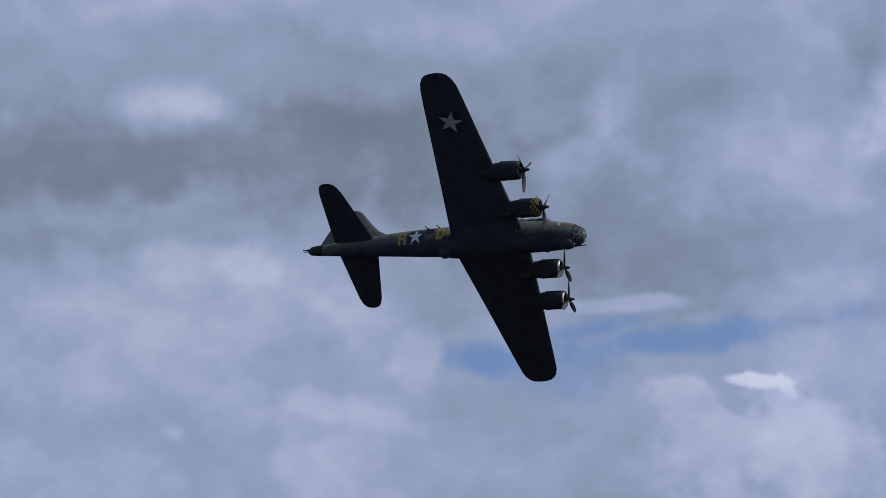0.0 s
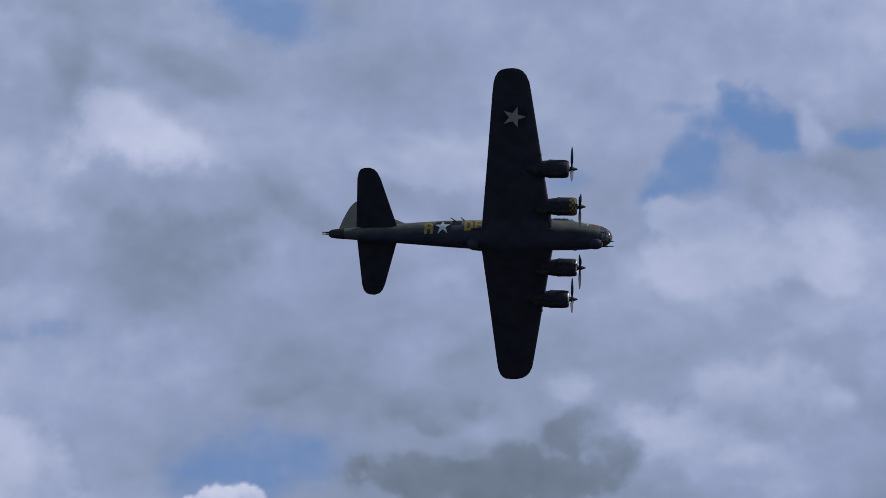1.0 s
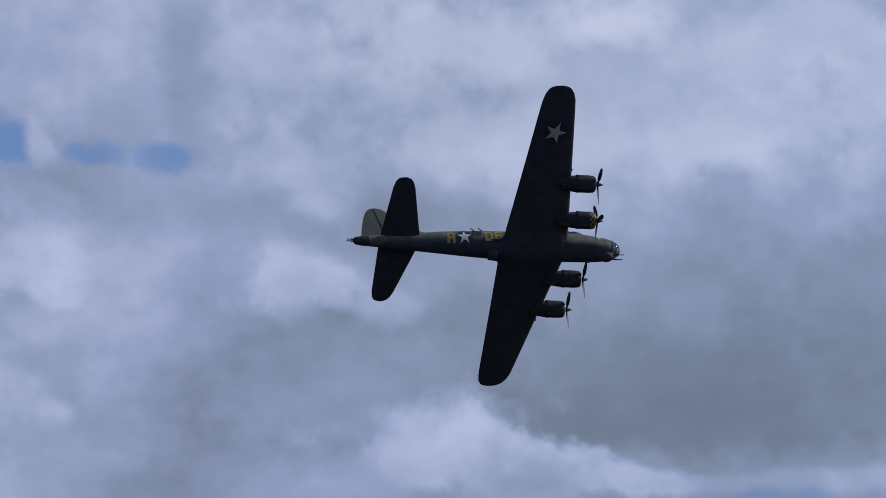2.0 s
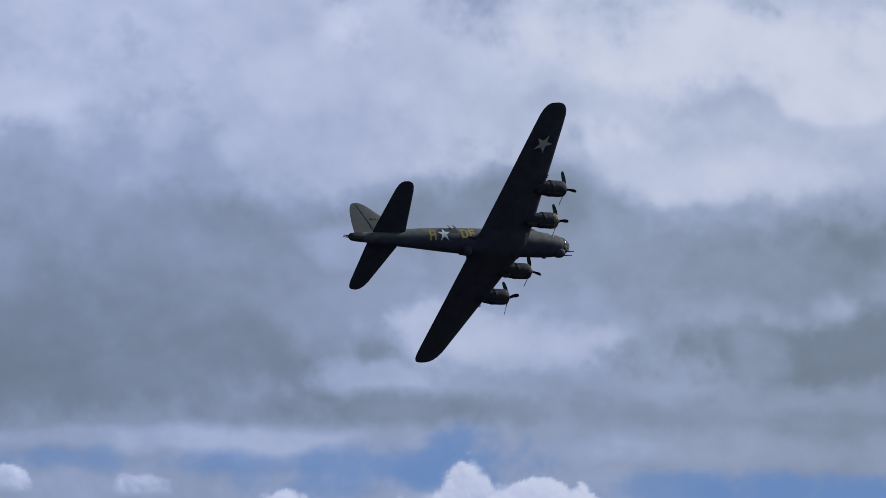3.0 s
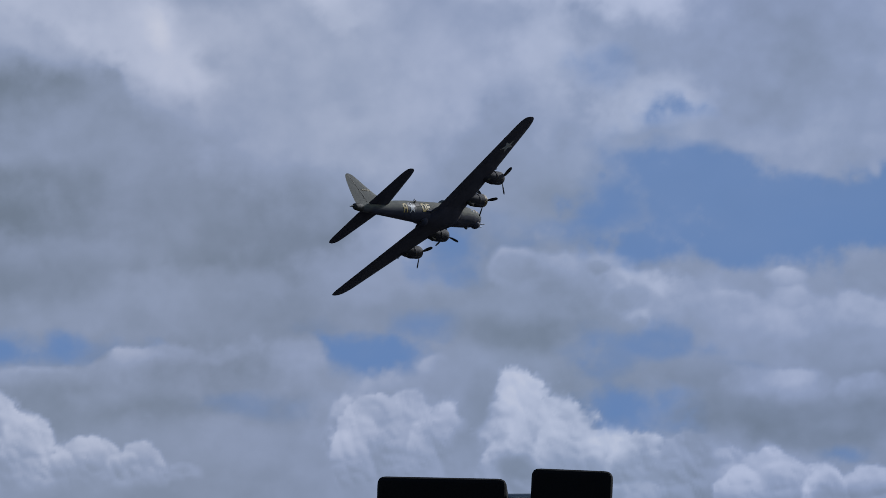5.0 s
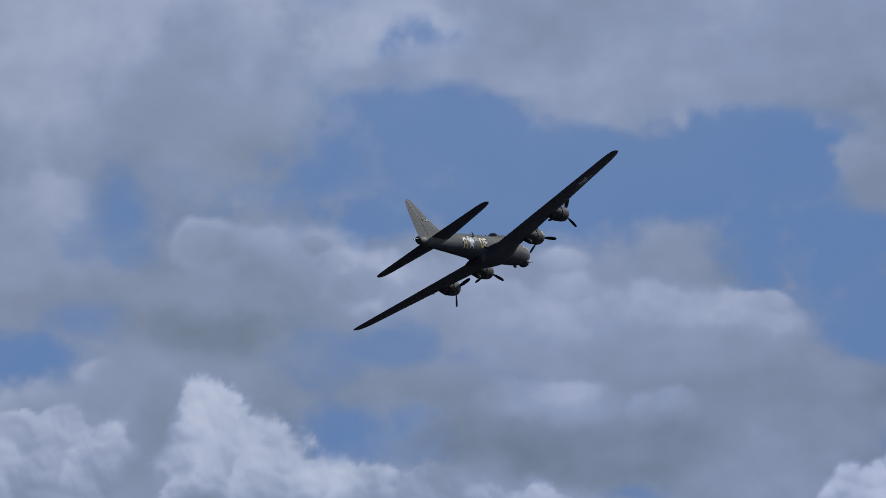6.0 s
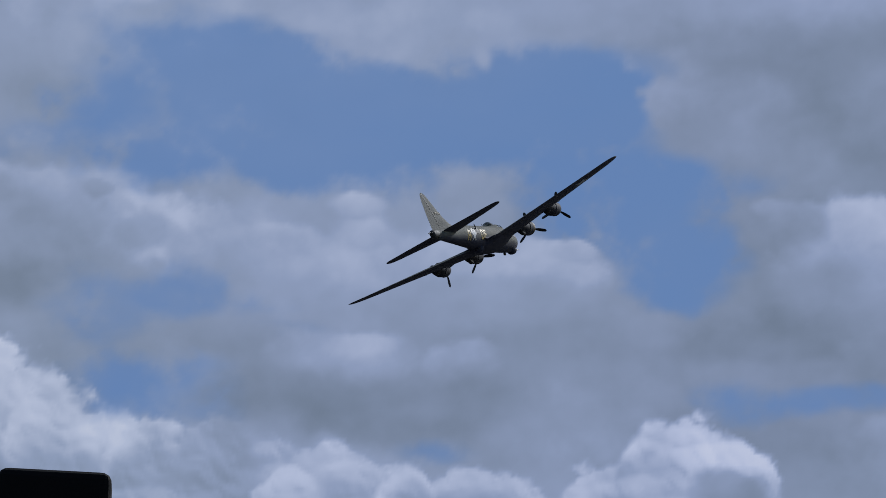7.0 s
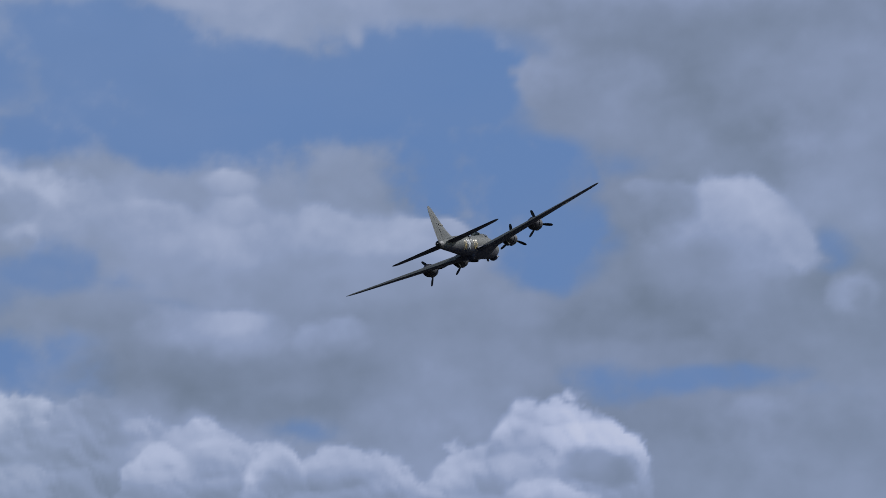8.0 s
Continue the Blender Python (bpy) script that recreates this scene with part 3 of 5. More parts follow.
def build_loudspeakers():
    mast = tagged(new("loudspeaker_mast"), "two black loudspeaker cabinets on a steel mast", "loudspeaker")
    mast.matrix_basis = pose(9.237, 7.549, 0, 0, 0, -51.4)
    bm = bmesh.new()
    rod(bm, (0, 0.16, 0.0), (0, 0.16, 2.84), 0.03, n=16)
    part("pole", bm, GALV, mast, "galvanised steel pole")
    bm = bmesh.new()
    rod(bm, (0, 0.16, 0.0), (0, 0.16, 0.03), 0.22, n=24)
    part("base_plate", bm, GALV, mast)
    bm = bmesh.new()
    rod(bm, (-0.34, 0.16, 2.845), (0.2, 0.16, 2.845), 0.015, n=12)
    part("crossbar", bm, GALV, mast)
    speaker_cabinet(0.40, 0.3, 0.55, "wide_cabinet", mast, pose(-0.245, 0, 2.606), 1.4)
    speaker_cabinet(0.252, 0.24, 0.42, "narrow_cabinet", mast, pose(0.155, 0, 2.697), 2.6)


# ---- the sky behind: a far sheet of glowing cloud and blue, laid out by direction ----
FAR = 3000.0


def steps(low, first, last, high, cell, coarse):
    """Even fine steps where the view sweeps, coarse ones outside."""
    return np.concatenate([np.arange(low, first, coarse), np.arange(first, last, cell), np.arange(last, high + coarse, coarse)])


AZS, ELS = steps(-14.0, -7.6, 62.8, 76.0, 0.035, 0.4), steps(-1.5, 5.2, 16.4, 20.0, 0.035, 0.3)
NA, NE = len(AZS), len(ELS)
AZ, EL = np.meshgrid(AZS, ELS)
rng = np.random.default_rng(7)


def value_noise(x, y):
    table = rng.random((64, 64))
    xi, yi = np.floor(x).astype(int), np.floor(y).astype(int)
    fx, fy = x - xi, y - yi
    fx, fy = fx * fx * (3 - 2 * fx), fy * fy * (3 - 2 * fy)
    a, b = table[xi % 64, yi % 64], table[(xi + 1) % 64, yi % 64]
    c, d = table[xi % 64, (yi + 1) % 64], table[(xi + 1) % 64, (yi + 1) % 64]
    return (a + (b - a) * fx) * (1 - fy) + (c + (d - c) * fx) * fy - 0.5


def fractal(size, octaves, stretch=1.0, gain=0.55, folded=False):
    """Layered noise; folded gives the rounded bumps and sharp creases of a cauliflower."""
    total, amp, k = np.zeros_like(AZ), 1.0, 1.0 / size
    for _ in range(octaves):
        layer = value_noise((AZ * k + EL * k * 0.35) / stretch + 90, EL * k - AZ * k * 0.2 + 90)
        total += amp * (np.abs(layer) * 2 - 0.3 if folded else layer)
        amp, k = amp * gain, k * 2.03
    return total


def smooth(t):
    t = np.clip(t, 0, 1)
    return t * t * (3 - 2 * t)


TONE = 0.5 + 0.0 * AZ
CLEAR = 0.0 * AZ
SHARP = 0.0 * AZ
WARP_A, WARP_E = fractal(1.8, 6, gain=0.52), fractal(1.8, 6, gain=0.52)
FRAY = fractal(0.6, 5, gain=0.6)
BUMPS = fractal(0.6, 5, gain=0.6, folded=True)
SLOPE_E, SLOPE_A = np.gradient(fractal(0.8, 4, gain=0.5, folded=True), ELS, AZS)
RELIEF = np.tanh((SLOPE_E * 0.85 + SLOPE_A * 0.45) * -0.3)  # bumps lit from above


def window(az, el, w, h):
    """The cells within reach of a patch."""
    c0, c1 = np.searchsorted(AZS, (az - w, az + w))
    r0, r1 = np.searchsorted(ELS, (el - h, el + h))
    return slice(r0, max(r1, r0 + 1)), slice(c0, max(c1, c0 + 1))


def spread(win, az, el, w, h, edge, turn, fray=0.55):
    """How far a patch of that half width and height covers each direction, with a frayed rim."""
    c, s = math.cos(radians(turn)), math.sin(radians(turn))
    k = min(min(w, h), 1.2)
    a, e = AZ[win] + WARP_A[win] * k * 1.3 - az, EL[win] + WARP_E[win] * k - el
    d = np.sqrt(((a * c + e * s) * 0.98 / w) ** 2 + ((e * c - a * s) / h) ** 2) + FRAY[win] * fray
    return smooth((1 + edge * 0.75 - d) / (1.5 * edge))


def puff(az, el, w, h, tone, edge=0.8, turn=0):
    """A patch of cloud: 0 is slate grey, 1 is sunlit white."""
    win = window(az, el, max(w, h) * 2.6, max(w, h) * 2.6)
    m = spread(win, az, el, w, h, edge, turn)
    if edge < 0.5:  # firm clouds are lighter along the top
        tone = tone + 0.05 * np.clip((EL[win] - el) / h, -1.2, 1.2)
    TONE[win] += (tone - TONE[win]) * m
    CLEAR[win] *= 1 - m * (1.0 if edge < 0.7 else 0.85)
    SHARP[win] += ((1.0 if edge < 0.6 else 0.0) - SHARP[win]) * m


def gap(az, el, w, h, amount, edge=0.8, turn=0):
    """A hole in the cloud through which blue shows."""
    win = window(az, el, max(w, h) * 2.6, max(w, h) * 2.6)
    m = spread(win, az, el, w, h, edge, turn, 0.7) * amount
    CLEAR[win] = np.maximum(CLEAR[win], m)


def heap(az, el, w, h, top=0.95, base=0.55):
    """A cumulus head on its base line el: a crisp knobbly crest, bright along the rim, melting away below."""
    win = window(az, el + h * 0.3, w * 1.9, h * 1.7)
    a, e = AZ[win] + WARP_A[win] * 0.26 - az, EL[win] + WARP_E[win] * 0.26 - el
    knobs = BUMPS[win] * min(0.34, 0.16 / max(min(w, h), 0.1) ** 0.5)
    d = np.sqrt(np.abs(a * 0.98 / w) ** 2 + (np.maximum(e, 0) / h) ** 2) - knobs
    m = smooth((1.0 - d) / (0.085 / max(min(w, h), 0.15)) * 0.9) * smooth(1 + e / (h * 0.45))
    rise = np.clip(e / h, 0, 1)
    tone = base + (top - base) * (0.25 * rise + 0.75 * smooth(d * 1.15 - 0.1) * smooth(rise * 2.2)) + RELIEF[win] * 0.09
    TONE[win] += (tone - TONE[win]) * m * 0.95
    CLEAR[win] *= 1 - m
    SHARP[win] += (0.5 - SHARP[win]) * m


# broad cloud sheets
puff(0.00, 14.78, 7.81, 2.86, 0.52, 1, 0)
puff(0.00, 9.58, 7.81, 2.86, 0.57, 1, 0)
puff(4.15, 13.62, 3.30, 2.08, 0.53, 1, 0)
puff(13.83, 12.24, 7.38, 4.51, 0.52, 1, 0)
puff(28.53, 14.83, 7.38, 2.26, 0.7, 1, 0)
puff(28.53, 10.58, 7.38, 2.08, 0.33, 1, 0)
puff(39.98, 14.00, 7.38, 2.00, 0.87, 1, 0)
puff(39.98, 10.62, 7.38, 2.26, 0.52, 1, 0)
puff(46.79, 12.49, 6.95, 2.26, 0.59, 1, 0)
puff(44.30, 9.19, 5.21, 1.74, 0.39, 1, 0)
puff(49.55, 7.54, 4.34, 1.30, 0.5, 1, 0)
puff(54.74, 8.05, 4.18, 2.19, 0.42, 1, 0)
puff(59.95, 8.09, 2.55, 2.92, 0.4, 1, 0)
# grey sheet with a blue slit, first part of the sweep
puff(0.00, 15.48, 6.95, 0.61, 0.6, 0.8, 0)
puff(-6.48, 15.21, 1.39, 1.04, 0.53, 0.8, 0)
puff(-5.82, 13.42, 2.26, 0.69, 0.35, 0.8, 0)
puff(-2.00, 13.48, 2.86, 0.78, 0.32, 0.8, 0)
puff(-1.47, 14.61, 2.17, 0.61, 0.5, 0.8, 0)
puff(-4.07, 15.27, 2.17, 0.43, 0.5, 0.8, 0)
puff(-4.32, 14.10, 0.65, 0.30, 0.7, 1.2, 0)
puff(-6.74, 11.58, 0.52, 1.04, 0.49, 0.8, 0)
puff(-5.61, 11.95, 1.74, 0.43, 0.4, 0.8, 0)
puff(-4.45, 11.28, 2.00, 0.78, 0.56, 0.8, 0)
puff(-3.14, 11.73, 0.52, 0.30, 0.68, 0.6, 0)
puff(-4.28, 11.63, 0.52, 0.35, 0.62, 0.8, 0)
puff(-4.00, 10.42, 1.74, 0.69, 0.57, 0.8, 0)
puff(-1.72, 11.14, 0.39, 0.17, 0.668, 1.2, -15)
puff(-0.92, 10.62, 1.04, 0.43, 0.62, 0.8, -35)
puff(2.82, 13.90, 0.52, 0.61, 0.66, 0.7, 0)
puff(2.19, 13.30, 0.52, 0.26, 0.62, 0.8, 0)
puff(4.16, 13.97, 1.04, 0.69, 0.48, 0.8, 0)
puff(5.48, 13.60, 1.04, 0.69, 0.58, 0.8, 0)
puff(5.52, 15.24, 1.56, 0.52, 0.57, 0.8, 0)
puff(6.76, 15.20, 0.35, 0.78, 0.45, 0.8, 0)
puff(4.63, 15.60, 1.74, 0.26, 0.6, 0.8, 0)
puff(3.51, 12.16, 2.17, 0.78, 0.4, 0.8, 0)
puff(6.15, 11.94, 0.69, 0.52, 0.44, 0.8, 0)
gap(4.02, 10.72, 2.10, 0.22, 0.76, 1.08, 6)
gap(0.76, 10.32, 0.73, 0.24, 0.71, 1.08, 0)
gap(2.44, 10.80, 0.73, 0.16, 0.57, 1.08, 12)
gap(1.90, 10.27, 1.09, 0.40, 0.33, 1.08, 0)
puff(2.88, 11.17, 0.95, 0.12, 0.64, 0.6, 3)
puff(-1.62, 9.23, 1.91, 0.87, 0.6, 0.8, 0)
puff(-2.31, 8.71, 0.52, 0.52, 0.66, 0.8, 0)
puff(-0.30, 10.27, 0.43, 0.35, 0.68, 0.6, 0)
puff(0.58, 8.97, 1.39, 0.61, 0.58, 0.8, 0)
puff(-1.44, 9.58, 0.95, 0.23, 0.68, 0.6, -10)
puff(4.43, 8.95, 1.74, 0.95, 0.66, 0.5, 0)
puff(3.66, 9.82, 0.61, 0.26, 0.68, 0.5, 0)
puff(4.84, 9.96, 0.57, 0.10, 0.92, 0.45, -8)
puff(5.39, 9.81, 0.09, 0.21, 0.9, 0.45, 35)
puff(4.79, 9.62, 0.57, 0.21, 0.55, 0.35, -12)
puff(5.39, 9.15, 0.61, 0.52, 0.72, 0.6, 0)
puff(4.08, 8.86, 0.69, 0.43, 0.68, 0.6, 0)
puff(-4.24, 9.12, 0.14, 0.12, 0.668, 1.2, 0)
# torn cloud with blue holes
gap(9.75, 15.89, 1.00, 0.32, 0.85, 1.08, -15)
gap(10.56, 15.69, 0.55, 0.15, 0.57, 1.08, 0)
puff(7.83, 13.91, 1.04, 0.52, 0.75, 0.8, 0)
puff(7.38, 13.90, 0.52, 0.43, 0.77, 0.8, 0)
puff(8.61, 14.45, 1.04, 0.43, 0.54, 0.8, -15)
puff(8.42, 15.05, 1.04, 0.26, 0.43, 1, -20)
puff(8.21, 12.36, 1.30, 0.52, 0.4, 0.8, 0)
puff(7.44, 11.48, 0.87, 0.52, 0.44, 0.8, 0)
puff(10.24, 13.00, 0.69, 0.26, 0.41, 0.8, -40)
puff(9.78, 14.04, 0.87, 0.43, 0.52, 0.8, 0)
puff(12.90, 15.54, 1.74, 0.52, 0.53, 0.8, 0)
puff(12.18, 14.84, 1.56, 0.52, 0.47, 0.8, 0)
puff(12.55, 13.55, 1.04, 0.43, 0.64, 0.8, 0)
puff(11.83, 13.45, 0.52, 0.26, 0.66, 0.8, 0)
puff(11.11, 13.88, 0.69, 0.43, 0.54, 0.8, 0)
puff(18.01, 15.16, 2.60, 0.61, 0.54, 0.8, 0)
puff(15.77, 15.27, 1.04, 0.52, 0.55, 0.8, 0)
puff(19.52, 14.78, 1.04, 0.52, 0.59, 0.8, 0)
puff(20.60, 15.44, 0.35, 1.04, 0.44, 0.8, 0)
gap(17.55, 14.08, 0.77, 0.42, 1, 0.81, 0)
gap(16.47, 13.45, 0.57, 0.62, 0.85, 0.94, 0)
gap(19.06, 13.88, 0.64, 0.24, 0.95, 0.81, -5)
gap(20.20, 13.81, 0.55, 0.20, 0.81, 1.08, 0)
gap(16.30, 14.36, 0.36, 0.12, 0.57, 1.08, 0)
gap(14.42, 13.29, 0.38, 0.20, 0.47, 1.35, 0)
gap(17.90, 13.69, 0.55, 0.20, 0.57, 1.08, 0)
puff(18.30, 14.03, 0.23, 0.42, 0.64, 0.6, 20)
puff(18.42, 13.16, 0.52, 0.22, 0.62, 0.8, 0)
puff(17.34, 12.22, 1.65, 0.69, 0.65, 0.6, 0)
puff(16.64, 12.84, 0.69, 0.26, 0.64, 0.6, 0)
puff(18.66, 11.86, 0.61, 0.35, 0.69, 0.6, 0)
puff(17.95, 11.18, 1.30, 0.35, 0.55, 0.6, 0)
puff(19.72, 12.10, 0.69, 0.69, 0.57, 0.8, 0)
puff(12.38, 11.90, 0.69, 0.52, 0.6, 0.8, 0)
puff(13.62, 11.73, 0.69, 0.39, 0.5, 0.4, 0)
puff(13.26, 11.20, 1.04, 0.52, 0.5, 0.8, 0)
puff(11.76, 10.68, 0.78, 0.43, 0.62, 0.8, 0)
puff(9.56, 10.66, 1.30, 0.52, 0.5, 0.8, 0)
puff(7.99, 10.63, 0.87, 0.52, 0.58, 0.8, 0)
puff(10.01, 10.06, 0.52, 0.12, 0.45, 1, 10)
gap(9.50, 9.10, 1.09, 0.50, 0.68, 1.22, 0)
gap(8.55, 8.83, 0.55, 0.30, 0.52, 1.08, 0)
puff(7.68, 8.90, 0.69, 0.69, 0.55, 0.8, 0)
puff(11.32, 11.20, 0.69, 0.35, 0.5, 0.8, 0)
puff(12.56, 9.82, 0.95, 0.35, 0.44, 0.45, 0)
puff(13.36, 8.78, 1.91, 0.42, 0.3, 0.4, 0)
puff(14.85, 9.47, 0.42, 0.35, 0.37, 0.4, 0)
puff(15.37, 9.04, 0.43, 0.35, 0.36, 0.4, 0)
puff(16.43, 9.46, 0.95, 0.52, 0.71, 0.7, 0)
puff(14.59, 10.08, 0.35, 0.22, 0.66, 0.8, 0)
puff(13.27, 9.43, 0.33, 0.16, 0.626, 1.2, 0)
puff(17.32, 10.06, 1.04, 0.52, 0.64, 0.8, 0)
puff(17.47, 8.85, 1.22, 0.43, 0.64, 0.8, 0)
puff(18.71, 9.87, 0.26, 0.16, 0.696, 1.2, 0)
puff(19.22, 9.09, 1.30, 0.69, 0.55, 0.8, 0)
puff(17.38, 8.68, 0.52, 0.17, 0.56, 1, 0)
puff(15.91, 10.50, 0.69, 0.43, 0.49, 0.6, 0)
puff(17.33, 10.84, 1.04, 0.35, 0.48, 0.8, 0)
puff(19.95, 10.37, 0.69, 1.30, 0.57, 0.8, 0)
heap(9.21, 8.23, 0.73, 0.52, 0.97, 0.75)
# heavy grey sheet, bright above
gap(23.30, 14.77, 0.64, 0.25, 0.47, 1.08, 0)
gap(24.11, 14.57, 0.46, 0.20, 0.52, 1.08, 0)
gap(22.13, 11.98, 0.64, 0.25, 0.47, 1.08, 0)
gap(24.47, 14.32, 0.27, 0.12, 0.43, 1.08, 0)
puff(22.04, 15.51, 0.69, 0.52, 0.642, 0.8, 0)
puff(22.09, 13.70, 0.69, 0.52, 0.662, 0.8, 0)
puff(25.26, 15.58, 1.74, 0.52, 0.79, 0.8, 0)
puff(27.41, 15.86, 0.69, 0.35, 0.9, 0.8, 0)
puff(25.81, 14.21, 1.39, 0.52, 0.77, 0.8, 0)
puff(22.89, 13.21, 0.52, 0.35, 0.648, 0.8, 0)
puff(24.84, 13.07, 1.22, 0.35, 0.44, 0.8, -10)
puff(23.63, 11.75, 0.61, 0.43, 0.598, 0.8, 0)
puff(22.48, 11.90, 1.04, 0.52, 0.698, 0.8, 0)
puff(23.20, 11.22, 0.35, 0.22, 0.38, 0.7, 0)
puff(28.94, 14.05, 1.04, 0.69, 0.76, 0.8, 0)
puff(31.63, 15.24, 1.04, 0.26, 0.81, 0.8, 0)
puff(30.47, 15.60, 1.74, 0.43, 0.77, 0.8, 0)
puff(34.40, 15.10, 0.69, 0.35, 1.03, 0.8, 0)
puff(32.71, 15.22, 1.30, 0.35, 0.74, 0.8, 0)
puff(33.14, 14.09, 1.74, 0.69, 0.69, 0.8, 0)
puff(31.52, 13.25, 1.30, 0.69, 0.54, 0.8, 0)
puff(32.59, 13.41, 0.52, 0.26, 0.68, 0.8, 0)
puff(34.91, 14.31, 0.52, 1.30, 0.78, 0.8, 0)
puff(32.66, 11.94, 2.17, 0.69, 0.38, 0.8, 0)
puff(34.43, 12.42, 1.04, 0.52, 0.54, 0.8, 0)
puff(26.90, 12.05, 2.17, 0.43, 0.43, 0.8, -12)
puff(25.56, 12.47, 1.56, 0.35, 0.47, 0.8, 0)
puff(27.79, 10.92, 1.74, 0.69, 0.3, 0.8, -20)
puff(28.67, 9.88, 2.26, 0.52, 0.23, 0.8, 0)
puff(33.06, 10.03, 2.60, 0.69, 0.29, 0.8, 0)
puff(31.32, 11.00, 1.74, 0.35, 0.36, 0.8, 0)
puff(34.39, 10.87, 1.30, 0.35, 0.47, 0.8, 0)
puff(22.95, 10.53, 1.74, 0.52, 0.42, 0.8, 0)
puff(25.16, 9.43, 2.00, 0.61, 0.6, 0.55, -12)
puff(24.28, 9.25, 1.04, 0.43, 0.68, 0.6, 0)
puff(25.33, 9.61, 0.52, 0.35, 0.71, 0.6, 0)
puff(26.56, 9.19, 1.22, 0.39, 0.63, 0.45, -12)
puff(27.79, 8.93, 1.04, 0.26, 0.65, 0.55, -8)
puff(22.55, 8.80, 1.30, 0.43, 0.55, 0.8, 0)
puff(30.86, 8.84, 2.17, 0.17, 0.53, 0.8, 0)
puff(32.87, 8.78, 1.04, 0.19, 0.63, 0.8, 0)
puff(34.80, 9.48, 0.69, 0.43, 0.59, 0.8, 0)
gap(30.24, 8.54, 0.91, 0.15, 0.38, 1.08, 0)
puff(36.42, 10.49, 1.39, 0.69, 0.66, 0.8, 0)
puff(35.97, 9.80, 1.74, 0.52, 0.5, 0.8, 0)
puff(35.13, 11.98, 1.04, 0.52, 0.59, 0.8, 0)
puff(32.72, 8.93, 1.48, 0.17, 0.6, 0.8, 0)
gap(29.83, 8.50, 1.09, 0.20, 0.76, 1.08, 0)
gap(32.89, 8.54, 1.46, 0.20, 0.76, 1.08, 0)
gap(35.51, 8.51, 1.18, 0.26, 0.85, 1.08, 0)
heap(29.09, 8.06, 0.39, 0.30, 0.85, 0.65)
heap(31.14, 8.07, 0.49, 0.30, 0.68, 0.56)
heap(36.98, 8.02, 0.73, 0.28, 0.75, 0.6)
# bright sheet over a grey band, heaps below
puff(33.53, 14.52, 0.78, 0.52, 0.78, 0.8, 0)
puff(35.22, 14.39, 1.74, 0.52, 0.74, 0.8, 0)
puff(40.13, 14.61, 2.60, 0.61, 1.04, 0.8, 0)
puff(41.92, 14.08, 1.30, 0.35, 0.98, 0.8, 0)
puff(43.26, 14.59, 1.13, 0.52, 0.96, 0.8, 0)
puff(38.34, 13.48, 0.52, 0.31, 1.05, 0.8, -30)
puff(44.06, 14.75, 0.26, 0.35, 0.96, 0.8, 0)
puff(44.78, 14.91, 0.61, 0.35, 0.48, 0.5, 0)
puff(45.03, 14.04, 1.04, 0.69, 0.84, 0.8, 0)
puff(45.45, 12.73, 0.69, 0.52, 0.93, 0.8, -30)
puff(44.93, 13.35, 0.69, 0.52, 0.86, 0.8, 0)
puff(46.34, 13.32, 0.69, 1.04, 0.65, 0.8, 0)
puff(37.01, 13.73, 1.74, 0.52, 0.74, 0.8, 0)
puff(35.96, 12.24, 3.04, 0.61, 0.34, 0.8, 0)
puff(33.91, 13.32, 1.04, 0.69, 0.65, 0.8, 0)
puff(34.20, 11.86, 0.61, 0.31, 0.535, 0.6, 0)
puff(39.24, 12.88, 1.04, 0.52, 0.82, 0.8, 0)
puff(37.82, 11.65, 2.17, 0.43, 0.44, 0.8, 0)
puff(42.79, 11.82, 1.74, 0.52, 0.56, 0.8, 0)
puff(44.10, 11.37, 2.17, 0.35, 0.42, 0.8, 0)
puff(45.87, 11.77, 0.87, 0.43, 0.57, 0.8, 0)
puff(36.25, 10.42, 1.48, 0.43, 0.72, 0.8, -8)
puff(35.54, 10.76, 0.69, 0.26, 0.705, 0.6, 0)
puff(34.59, 9.80, 0.95, 0.26, 0.615, 0.8, 0)
puff(37.66, 10.26, 1.04, 0.43, 0.68, 0.8, 0)
puff(39.24, 9.93, 1.30, 0.35, 0.54, 0.8, 0)
puff(33.53, 10.55, 0.52, 0.52, 0.435, 0.8, 0)
puff(34.86, 9.28, 2.17, 0.26, 0.295, 0.8, 0)
puff(41.89, 10.96, 1.30, 0.43, 0.59, 0.8, 0)
puff(44.08, 9.90, 2.60, 0.52, 0.45, 0.8, 0)
puff(41.89, 9.92, 1.74, 0.52, 0.46, 0.8, 0)
puff(39.25, 9.23, 1.74, 0.26, 0.4, 0.8, 0)
puff(44.51, 8.94, 2.17, 0.22, 0.49, 0.8, 0)
puff(41.00, 8.71, 2.60, 0.35, 0.49, 0.8, 0)
puff(38.72, 8.67, 0.69, 0.17, 0.57, 0.8, 0)
puff(45.80, 8.50, 1.04, 0.35, 0.53, 0.8, 0)
gap(34.88, 8.46, 1.82, 0.38, 0.9, 0.94, 0)
gap(33.84, 8.23, 0.82, 0.30, 0.81, 1.08, 0)
gap(39.25, 7.98, 1.46, 0.30, 0.85, 0.94, 0)
gap(41.88, 8.06, 1.09, 0.20, 0.76, 1.08, 0)
gap(43.62, 8.00, 1.09, 0.20, 0.62, 1.08, 0)
gap(41.44, 7.76, 0.73, 0.15, 0.76, 1.08, 0)
puff(41.96, 7.88, 0.52, 0.10, 0.58, 0.8, 0)
puff(36.46, 7.66, 1.74, 0.39, 0.63, 0.4, 0)
heap(36.11, 7.27, 0.63, 1.22, 0.84, 0.58)
heap(37.25, 7.28, 1.12, 1.06, 0.92, 0.58)
